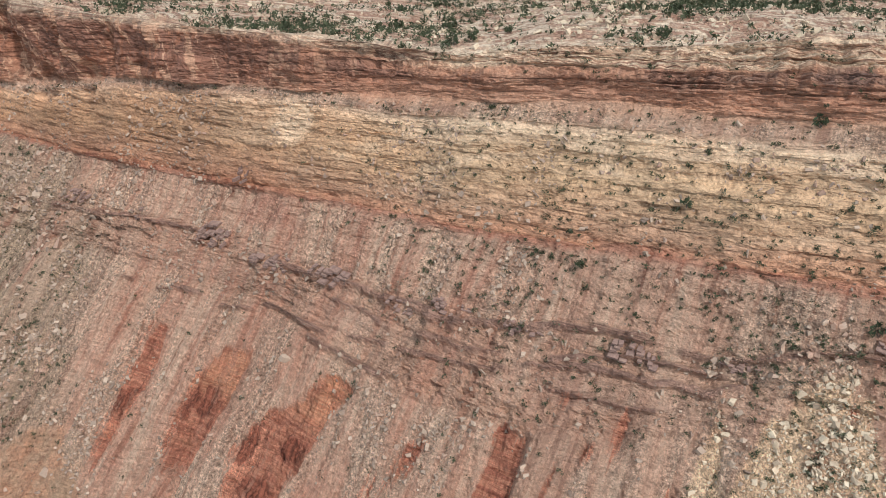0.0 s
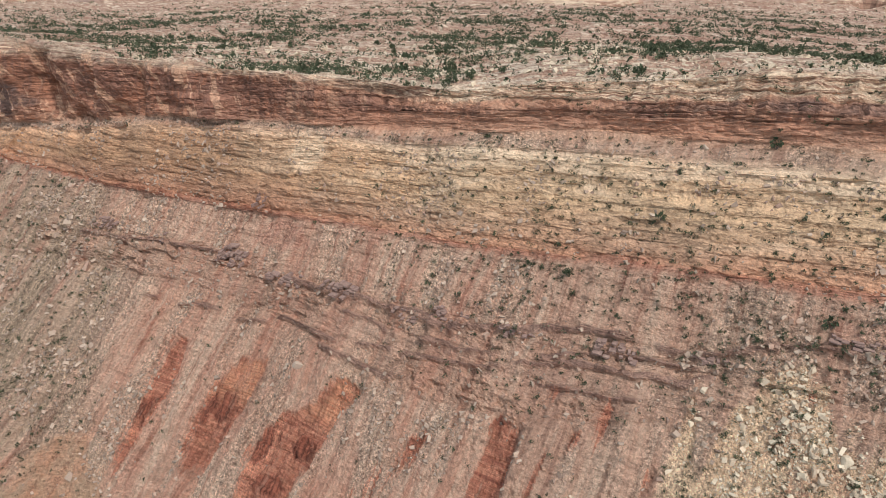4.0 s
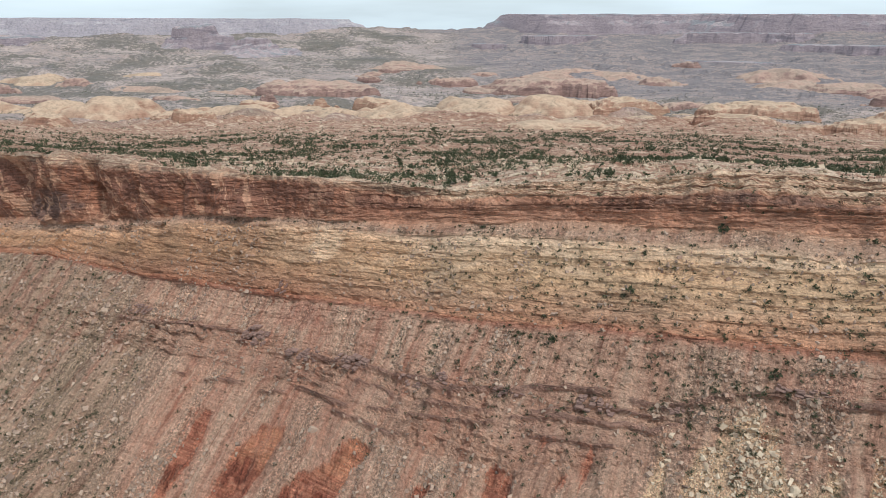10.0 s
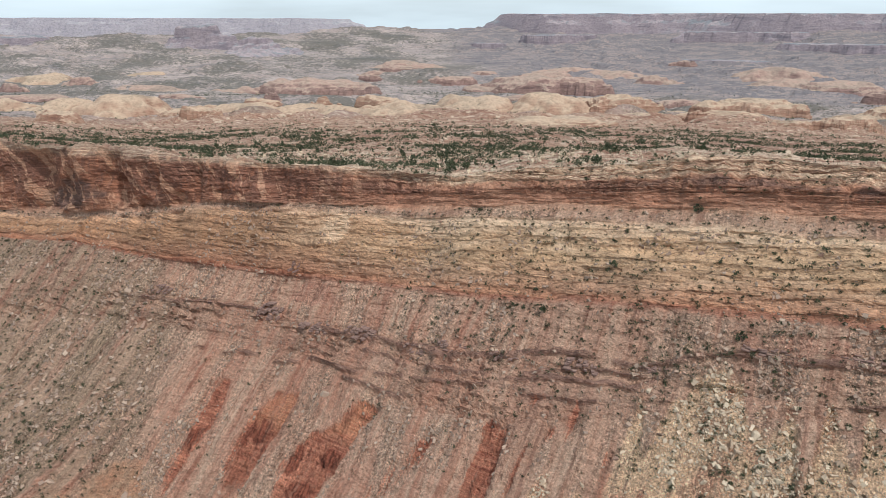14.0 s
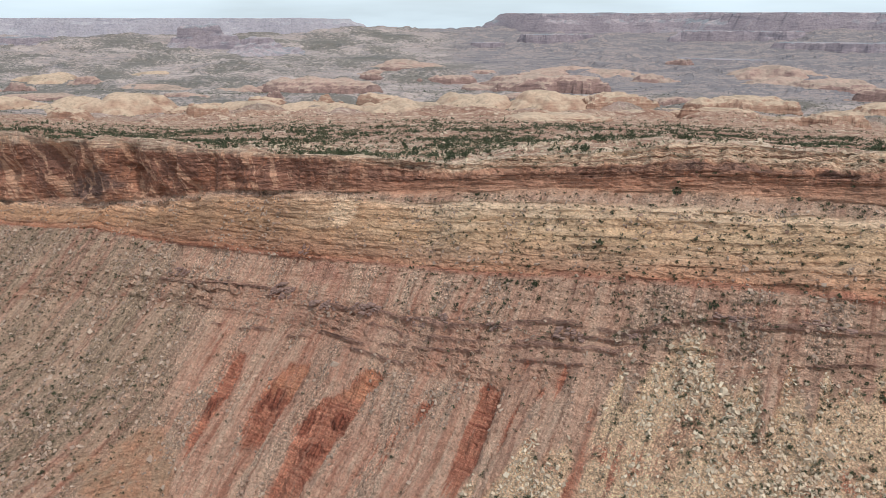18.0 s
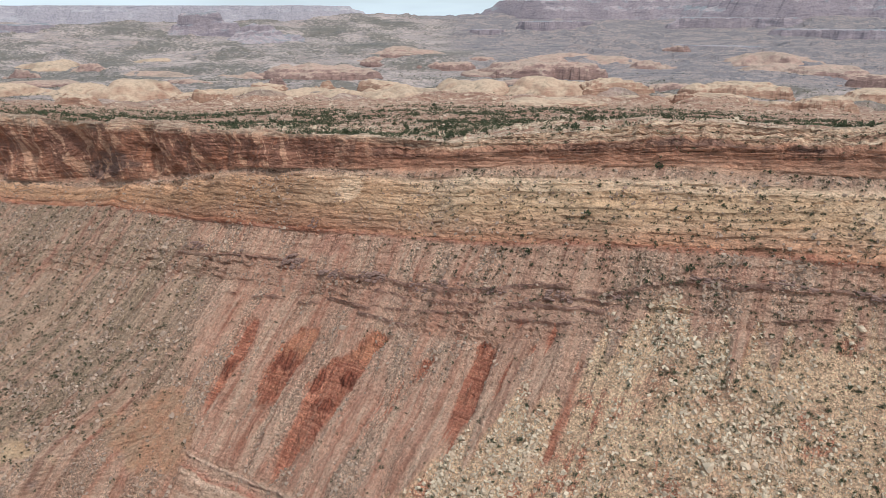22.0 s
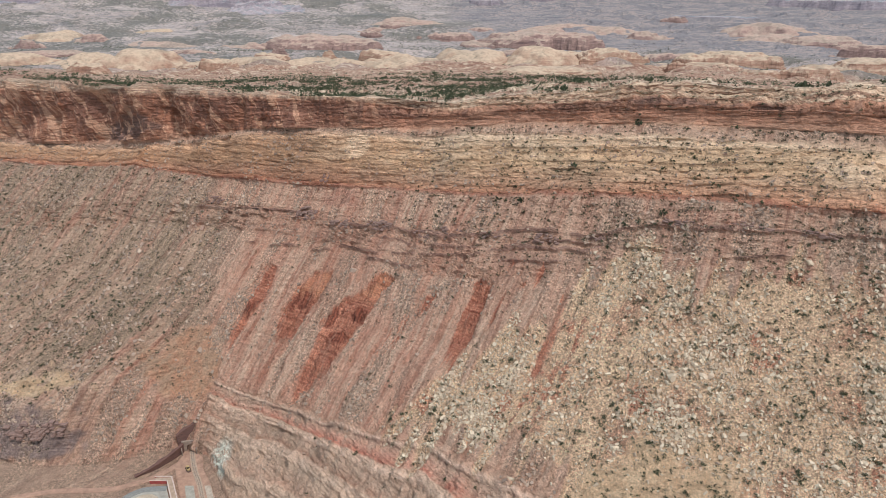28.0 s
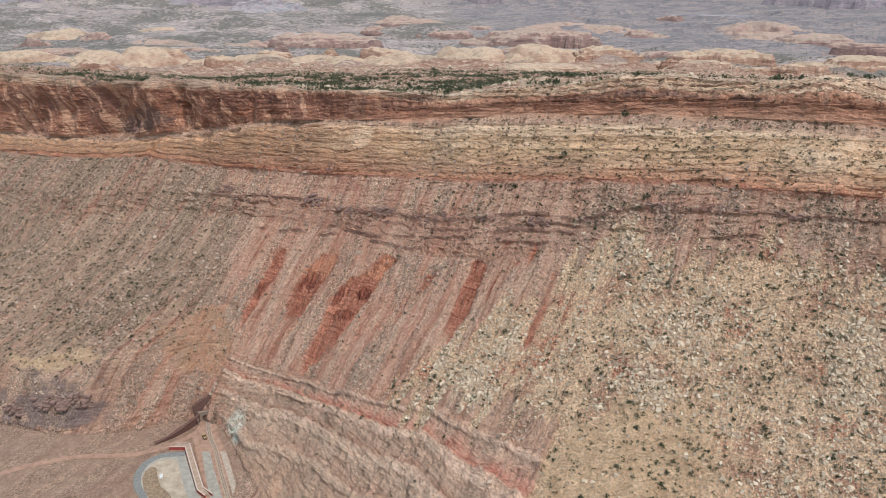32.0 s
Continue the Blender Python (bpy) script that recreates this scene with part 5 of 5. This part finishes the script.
for k in range(46):
    far_off = low_rng.uniform(1560, 3300)
    cx, half = low_rng.uniform(-0.62, 0.62) * far_off, low_rng.uniform(40, 170) * far_off / 2300
    base = float(np.interp(far_off, [1430, 1680, 1830, 2100, 2430, 2930, 3330], [194, 175, 162, 149, 151, 156, 186]))
    rise = low_rng.uniform(12, 34)
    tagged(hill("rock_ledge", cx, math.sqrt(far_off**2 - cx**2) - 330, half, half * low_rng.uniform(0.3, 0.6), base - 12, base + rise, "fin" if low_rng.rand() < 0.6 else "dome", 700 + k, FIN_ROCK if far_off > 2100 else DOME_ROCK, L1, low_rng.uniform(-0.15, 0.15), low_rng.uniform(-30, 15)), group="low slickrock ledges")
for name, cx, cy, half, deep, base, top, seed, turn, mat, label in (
        ("distant_mesa", 2000, 3950, 2350, 440, 170, 414, 31, -22, HAZE_BLUE_ROCK, "long blue-hazed flat-topped mesa on the horizon"),
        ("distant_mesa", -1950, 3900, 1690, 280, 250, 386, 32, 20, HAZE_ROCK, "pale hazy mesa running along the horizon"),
        ("cliff_spur", 620, 3760, 330, 150, 150, 300, 33, 18, HAZE_BLUE_ROCK, "dark purple cliff spur below the mesa"),
        ("cliff_spur", 240, 3600, 110, 90, 150, 262, 34, 0, HAZE_BLUE_ROCK, "dark purple cliff spur below the mesa"),
        ("distant_butte", -2050, 3350, 170, 120, 230, 302, 35, 0, HAZE_BLUE_ROCK, "small tilted butte standing in haze"),
        ("distant_butte", -1260, 3500, 140, 110, 230, 350, 36, 0, HAZE_BLUE_ROCK, "craggy butte standing in haze"),
        ("distant_butte", -950, 3400, 130, 90, 230, 298, 37, 8, HAZE_BLUE_ROCK, "low tilted butte standing in haze"),
        ("cliff_spur", 1950, 3200, 420, 160, 150, 270, 38, -25, HAZE_BLUE_ROCK, "rounded rock spur on the far slope"),
        ("cliff_spur", 1240, 3050, 420, 130, 130, 205, 39, -32, HAZE_BLUE_ROCK, "dark cliff line along a side canyon"),
        ("cliff_spur", 900, 2900, 260, 100, 120, 190, 40, -36, HAZE_BLUE_ROCK, "dark cliff line along a side canyon"),
        ("cliff_spur", 1600, 3650, 520, 150, 170, 318, 41, -12, HAZE_BLUE_ROCK, "broken purple cliff step below the mesa rim")):
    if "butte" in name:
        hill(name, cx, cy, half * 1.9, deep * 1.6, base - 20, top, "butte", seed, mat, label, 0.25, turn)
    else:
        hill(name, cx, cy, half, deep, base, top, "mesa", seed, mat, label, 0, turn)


# ---- the works on the canyon floor: tunnel, track, road, yard ----
def plain(name, color, rough=0.9, vary=0.25, scale=0.4, metal=0.0):
    n = Nodes(name)
    grain = n.noise(n.place(), scale, 5, 0.65)
    col = n.mix(1.0, color, n.ramp(grain, [(0.3, (1 - vary,) * 3), (0.5, (1, 1, 1)), (0.7, (1 + vary,) * 3)]), "MULTIPLY")
    n.bsdf.inputs["Metallic"].default_value = metal
    return n.done(col, rough, grain, 0.4, 0.1)


CONCRETE = plain("weathered_concrete", (0.27, 0.20, 0.16))
PALE_SLAB = plain("pale_concrete_slab", (0.34, 0.31, 0.265), scale=0.25)
RED_WALL = plain("dusty_red_wall", (0.33, 0.07, 0.06))
CAP = plain("beige_wall_cap", (0.40, 0.29, 0.22))
WALL_CAP = plain("pale_wall_cap", (0.56, 0.44, 0.38))
VERGE = plain("brown_weedy_earth", (0.27, 0.19, 0.13), scale=0.5, vary=0.45)
PALE_STRIP = plain("dusty_pale_strip", (0.42, 0.34, 0.275), scale=0.4)
ASPHALT = plain("worn_grey_asphalt", (0.22, 0.215, 0.205), scale=0.6)
YARD = plain("pale_yard_gravel", (0.43, 0.345, 0.265), scale=0.12, vary=0.3)
LOT = plain("grey_lot_surface", (0.34, 0.315, 0.275), scale=0.15)
DIRT = plain("orange_dirt", (0.37, 0.225, 0.165), scale=0.2, vary=0.3)
BALLAST = plain("dusty_ballast", (0.40, 0.29, 0.22), scale=1.5, vary=0.4)
STEEL = plain("rusty_rail_steel", (0.16, 0.11, 0.09), 0.6, metal=0.6)
SLEEPER = plain("concrete_sleeper", (0.36, 0.31, 0.27))
YELLOW = plain("dusty_yellow_paint", (0.46, 0.33, 0.16), 0.6)
BLACK = plain("dark_rubber", (0.03, 0.03, 0.03))
WHITE = plain("white_sheet_metal", (0.72, 0.72, 0.70), 0.5)
DARK = plain("shade_black_tunnel_lining", (0.06, 0.05, 0.045))
GLASS = plain("dark_cab_glass", (0.03, 0.035, 0.04), 0.15)


def part(name, bm, material, parent=None, label=""):
    mesh = bpy.data.meshes.new(name)
    bmesh.ops.recalc_face_normals(bm, faces=bm.faces)
    bm.to_mesh(mesh)
    bm.free()
    mesh.materials.append(material)
    ob = new(name, mesh)
    if parent is not None:
        ob.parent = parent
    return tagged(ob, label)


def block(size, m=None, bevel=0.0):
    bm = bmesh.new()
    bmesh.ops.create_cube(bm, size=1, matrix=(m or Matrix()) @ Matrix.Diagonal((*size, 1)))
    if bevel:
        bmesh.ops.bevel(bm, geom=bm.edges[:], offset=bevel, segments=1, affect="EDGES")
    return bm


def ribbon(line_, widths, z0, z1):
    """A strip of ground, a slab with thickness, along a line in plan."""
    pts = [Vector((x, y)) for x, y in line_]
    bm = bmesh.new()
    rings = []
    for i, p in enumerate(pts):
        d = (pts[min(i + 1, len(pts) - 1)] - pts[max(i - 1, 0)]).normalized()
        side = Vector((-d.y, d.x)) * widths[i if i < len(widths) else -1] / 2
        a, b = p + side, p - side
        rings.append([bm.verts.new((a.x, a.y, z1)), bm.verts.new((b.x, b.y, z1)), bm.verts.new((b.x, b.y, z0)), bm.verts.new((a.x, a.y, z0))])
    for r, s_ in zip(rings, rings[1:]):
        for k in range(4):
            bm.faces.new((r[k], r[(k + 1) % 4], s_[(k + 1) % 4], s_[k]))
    bm.faces.new(rings[0])
    bm.faces.new(rings[-1][::-1])
    return bm


def curve_points(line_, step=2.0):
    """A smooth line through a few points in plan."""
    p = [Vector((*v, 0)) for v in line_]
    out = []
    for i in range(len(p) - 1):
        a, b, c, d = p[max(i - 1, 0)], p[i], p[i + 1], p[min(i + 2, len(p) - 1)]
        n = max(2, int((c - b).length / step))
        for k in range(n):
            t = k / n
            v = 0.5 * ((2 * b) + (c - a) * t + (2 * a - 5 * b + 4 * c - d) * t * t + (3 * b - a - 3 * c + d) * t**3)
            out.append((v.x, v.y))
    out.append((p[-1].x, p[-1].y))
    return out


def polygon(points, z0, z1):
    bm = bmesh.new()
    top = [bm.verts.new((x, y, z1)) for x, y in points]
    low = [bm.verts.new((x, y, z0)) for x, y in points]
    bm.faces.new(top)
    bm.faces.new(low[::-1])
    for k in range(len(top)):
        j = (k + 1) % len(top)
        bm.faces.new((top[k], low[k], low[j], top[j]))
    return bm


# yard and roads lie on the level bench at z = -1
tagged(part("road_dirt", ribbon(curve_points([(-520, 62), (-430, 88), (-362, 114), (-340, 125), (-308, 134), (-280, 135), (-261, 137), (-249, 142), (-234, 151), (-222, 164), (-216, 176)], 4), [5.5], -1.6, -0.75), DIRT), "orange dirt road along the foot of the cliff", "road", kind="structure")
tagged(part("pavement_rail_bench", polygon([(-222, 186), (-208, 186), (-199, 160), (-186, 140), (-158, 84), (-138, 40), (-178, 40), (-186, 86), (-214, 144), (-222, 160)], -1.6, -0.7), DIRT), "wide orange dirt bench leading to the tunnel", "ground", kind="structure")
tagged(part("pavement_yard", polygon([(-249, 128), (-242, 135), (-234, 138.5), (-221.5, 139.5), (-195, 91), (-190, 86), (-176, 60), (-170, 30), (-222, 30), (-232, 84), (-246, 104)], -1.6, -0.6), LOT), "grey paved yard beside the railway", "yard", kind="structure")
tagged(part("pavement_gravel", polygon([(-243, 122), (-240, 127), (-236, 130), (-229, 130.5), (-223, 127.5), (-213, 108), (-204, 92), (-195, 76), (-186, 40), (-216, 40), (-227, 80), (-238, 94), (-244, 106), (-245, 114)], -1.6, -0.5), YARD), "pale gravel island inside the road loop", "yard", kind="structure")
tagged(part("pavement_verge", polygon([(-244, 107), (-244.5, 115), (-242, 121), (-237, 119), (-233, 110), (-226, 98), (-216, 90), (-206, 76), (-204, 60), (-220, 60), (-227, 81), (-238, 95)], -1.6, -0.44), VERGE), "brown earth verge with dry weeds beside the loop road", "verge", kind="structure")
tagged(part("road_loop", ribbon(curve_points([(-220, 137), (-235, 135.8), (-242, 132.6), (-247.3, 127), (-249.5, 117), (-248, 107), (-243, 96.5), (-234, 85), (-224, 66), (-214, 40)], 2), [5.6], -1.6, -0.42), ASPHALT), "worn grey asphalt loop road", "road", kind="structure")
tagged(part("pavement_slab", polygon([(-207, 140), (-200, 140), (-191, 120), (-173, 85), (-158, 54), (-168, 54), (-183, 85), (-196, 114)], -1.6, -0.55), PALE_SLAB), "pale concrete apron beside the track", "apron", kind="structure")
tagged(part("pavement_strip", polygon([(-191.5, 140), (-186.5, 140), (-159.5, 85), (-146, 56), (-151, 56), (-164.5, 85)], -1.6, -0.5), PALE_STRIP), "dusty pale concrete strip beside the track", "apron", kind="structure")
tagged(part("pavement_ramp", polygon([(-232, 147.2), (-219.9, 147.2), (-190.9, 93.6), (-184, 87.5), (-187, 85.5), (-194.1, 91.4), (-221.6, 143.2), (-233, 143.2)], -1.6, 1.6), CAP), "beige ramp filled between two low walls", "ramp", kind="structure")

wall = tagged(new("retaining_wall"), "dusty red retaining wall with pale caps round a ramp", "wall")
wall.location = (-210, 120, -1)
for a, b in (((-235.5, 142.9), (-221.6, 142.9)), ((-221.6, 142.9), (-194.3, 91.2)), ((-194.3, 91.2), (-186, 84.5)), ((-233, 147.6), (-219.7, 147.6)), ((-219.7, 147.6), (-190.7, 93.8)), ((-190.7, 93.8), (-181.5, 86.8))):
    for kind_, wide, z0, z1, mat in (("wall_face", 0.5, -1.0, 2.1, RED_WALL), ("wall_cap", 0.95, 2.1, 2.35, WALL_CAP)):
        bm = ribbon([a, b], [wide], z0, z1)
        bmesh.ops.translate(bm, verts=bm.verts, vec=(210, -120, 1))
        part(kind_, bm, mat, wall)
post = block((0.16, 0.16, 1.0), pose(0, 0, 0.5), 0.03)
for k in range(26):
    t = k / 25
    x, y = -185.5 + 29 * t, 140 - 56 * t
    m = part("post", post.copy(), STEEL, None)
    m.matrix_world = pose(x, y, -0.7)
    tagged(m, "short steel edge post beside the rail bench", "post", "posts along the bench")
post.free()


def railway():
    track = tagged(new("railway_track"), "single railway track on dusty ballast running into the tunnel", "railway")
    track.location = (-216, 186, -0.7)
    line_ = curve_points([(-216.5, 190), (-213, 176), (-205, 158), (-195, 140), (-182, 112), (-169, 85.5), (-152, 50)], 3)
    loc = [(x + 216, y - 186) for x, y in line_]
    part("ballast_bed", ribbon(loc, [4.4], -0.2, 0.35), BALLAST, track)
    for off in (-0.75, 0.75):
        pts = []
        for i, p in enumerate(loc):
            q_ = loc[min(i + 1, len(loc) - 1)]
            o = loc[max(i - 1, 0)]
            d = Vector((q_[0] - o[0], q_[1] - o[1])).normalized()
            pts.append((p[0] - d.y * off, p[1] + d.x * off))
        part("rail", ribbon(pts, [0.16], 0.45, 0.68), STEEL, track)
    sleeper = None
    for (x0, y0), (x1, y1) in zip(loc, loc[1:]):
        for k in range(2):
            t = (k + 0.5) / 2
            m = pose(x0 + (x1 - x0) * t, y0 + (y1 - y0) * t, 0.4, 0, 0, math.degrees(math.atan2(y1 - y0, x1 - x0)) + 90)
            if sleeper is None:
                sleeper = part("sleeper", block((2.6, 0.3, 0.16)), SLEEPER, track)
                sleeper.matrix_local = m
            else:
                o = new("sleeper", sleeper.data)
                o.parent = track
                o.matrix_local = m


railway()


def portal():
    """Concrete tunnel mouth: a face with an arched hole, wing walls and a dark bore."""
    thing = tagged(new("rail_tunnel_portal"), "small concrete railway tunnel portal with a dark arched mouth", "tunnel")
    thing.matrix_world = pose(-217, 183, -1, 0, 0, 12)
    half, spring, n = 2.6, 4.2, 12
    arch = [(-half, 0.0)] + [(-half * math.cos(math.pi * k / n), spring + 2.6 * math.sin(math.pi * k / n)) for k in range(n + 1)] + [(half, 0.0)]
    outer = [(-6.0, 0.0), (-6.0, 9.6), (6.0, 9.6), (6.0, 0.0)]
    bm = bmesh.new()
    for y in (0.0, 1.2):
        a = [bm.verts.new((x, y, z)) for x, z in arch]
        o = [bm.verts.new((x, y, z)) for x, z in outer]
        m = len(a) // 2
        bm.faces.new([o[0], o[1]] + a[m::-1])
        bm.faces.new([o[1], o[2], a[m]])
        bm.faces.new([o[2], o[3]] + a[:m - 1:-1])
    bm.verts.ensure_lookup_table()
    k = len(arch) + 4
    for i in range(len(arch) - 1):
        bm.faces.new((bm.verts[i], bm.verts[i + 1], bm.verts[k + i + 1], bm.verts[k + i]))
    for i in range(3):
        j = len(arch) + i
        bm.faces.new((bm.verts[j], bm.verts[j + 1], bm.verts[k + j + 1], bm.verts[k + j]))
    part("portal_face", bm, CONCRETE, thing)
    # near-black lining colour stands in for the shade inside the bore
    bm = bmesh.new()
    near = [bm.verts.new((x * 0.99, 1.2, z * 0.99)) for x, z in arch]
    deep = [bm.verts.new((x * 0.99, 26.0, z * 0.99)) for x, z in arch]
    for i in range(len(arch) - 1):
        bm.faces.new((near[i], near[i + 1], deep[i + 1], deep[i]))
    bm.faces.new(deep)
    part("bore_lining", bm, DARK, thing, "dark unlit tunnel bore")
    part("coping", block((12.6, 1.8, 0.6), pose(0, 0.6, 9.9), 0.08), CONCRETE, thing)
    for s_ in (-1, 1):
        part("wing_wall", block((1.0, 7.0, 6.0), pose(s_ * 6.4, -2.6, 3.0, 0, 0, -s_ * 14), 0.08), CONCRETE, thing)
    return thing


portal()


def loader():
    thing = tagged(new("wheel_loader"), "small dusty yellow wheel loader parked on the dirt bench", "loader")
    thing.matrix_world = pose(-210.8, 159, -0.7, 0, 0, 35)
    part("chassis", block((2.4, 5.2, 1.0), pose(0, 0, 1.3), 0.1), YELLOW, thing)
    part("engine_cover", block((2.0, 2.2, 1.1), pose(0, 1.4, 2.2), 0.2), YELLOW, thing)
    cab = part("cab", block((1.8, 1.7, 1.7), pose(0, -0.5, 2.7), 0.12), GLASS, thing, "dark glazed cab")
    part("cab_roof", block((2.0, 1.9, 0.18), pose(0, -0.5, 3.62), 0.05), YELLOW, cab)
    part("bucket", block((3.0, 1.2, 1.1), pose(0, -3.7, 0.75), 0.2), STEEL, thing, "worn steel bucket")
    for s_ in (-1, 1):
        part("lift_arm", block((0.25, 2.6, 0.4), pose(s_ * 0.7, -2.6, 1.4, 18), 0.05), YELLOW, thing)
        for y in (-1.5, 1.6):
            bm = bmesh.new()
            bmesh.ops.create_cone(bm, cap_ends=True, segments=18, radius1=0.8, radius2=0.8, depth=0.6, matrix=pose(s_ * 1.3, y, 0.8, 0, 90))
            part("tyre", bm, BLACK, thing)


loader()


def cut_wall(line_, heights, seed, lean):
    """A blasted rock face along a line in plan: rough, stepped, with thickness."""
    pts = np.array(curve_points(line_, 1.0))
    hs = np.interp(np.linspace(0, 1, len(pts)), np.linspace(0, 1, len(heights)), heights)
    d = np.gradient(pts, axis=0)
    d /= np.linalg.norm(d, axis=1, keepdims=True)
    side = np.stack([-d[:, 1], d[:, 0]], -1)
    ups = np.linspace(0, 1, 12)
    run = np.arange(len(pts))
    grid = np.zeros((len(pts), 24, 3))
    for k, u in enumerate(ups):
        out = lean * u + 1.3 * fbm(run / 4.0, u * hs / 2.5, seed, 3) + 0.5 * np.floor(u * 4) / 4
        grid[:, k, :2] = pts + side * out[:, None]
        grid[:, k, 2] = -2.0 + u * (hs + 1.0) + 0.5 * fbm(run / 3.0, u * 3 + 0 * run, seed + 7, 2)
        back = pts + side * (lean * u + 3.0)
        grid[:, 23 - k, :2], grid[:, 23 - k, 2] = back, -2.0 + u * (hs + 0.6)
    n = len(pts)
    idx = np.arange(n * 24).reshape(n, 24)
    faces = np.stack([idx[:-1], idx[1:], np.roll(idx[1:], -1, 1), np.roll(idx[:-1], -1, 1)], -1).reshape(-1, 4)
    return tagged(new("rock_cut", plain_mesh("rock_cut", grid.reshape(-1, 3), faces, SHADE_DARK_CUT_ROCK)), "steep blasted red-brown rock cut beside the tunnel mouth, coloured dark for shade", "rock cut")


def cut_material():
    n = Nodes("shade_dark_red_brown_cut_rock")
    pos = n.place()
    beds = n.noise(n.vector(n.math("MULTIPLY", n.add("ShaderNodeSeparateXYZ", Vector=pos).outputs[0], 0.1), 0.0, n.math("MULTIPLY", n.add("ShaderNodeSeparateXYZ", Vector=pos).outputs[2], 0.9)), 1.0, 5, 0.7, 0.5)
    # red-brown beds, darkened to paint in the shade of the overhang
    col = n.ramp(beds, [(0.34, (0.075, 0.042, 0.037)), (0.48, (0.16, 0.085, 0.07)), (0.58, (0.11, 0.06, 0.052)), (0.7, (0.24, 0.14, 0.11))])
    return n.done(col, 0.95, beds, 0.8, 0.4)


SHADE_DARK_CUT_ROCK = cut_material()
cut_wall([(-224.5, 183), (-231, 172), (-240, 161), (-252, 152)], [9, 7, 4.5, 1.5], 41, 1.0)
# stands for the shaded side of the ravine above the portal
cut_wall([(-207, 196), (-214, 193.5), (-222, 191), (-229, 187)], [25, 21, 17, 13], 42, -2.2)


def shed():
    # cabin shape added in place of a small white pile
    thing = tagged(new("site_cabin"), "small white cabin shape standing in for a white pile on the gravel", "cabin")
    thing.matrix_world = pose(-229, 108, -0.5, 0, 0, 20) @ Matrix.Scale(0.7, 4)
    part("body", block((3.0, 6.0, 2.6), pose(0, 0, 1.3), 0.05), WHITE, thing)
    part("roof", block((3.3, 6.3, 0.2), pose(0, 0, 2.7), 0.04), WHITE, thing)
    part("door", block((0.08, 0.9, 2.0), pose(-1.53, 1.2, 1.1)), CONCRETE, thing)
    part("window", block((1.2, 0.08, 0.8), pose(0, -3.03, 1.6)), GLASS, thing)


shed()
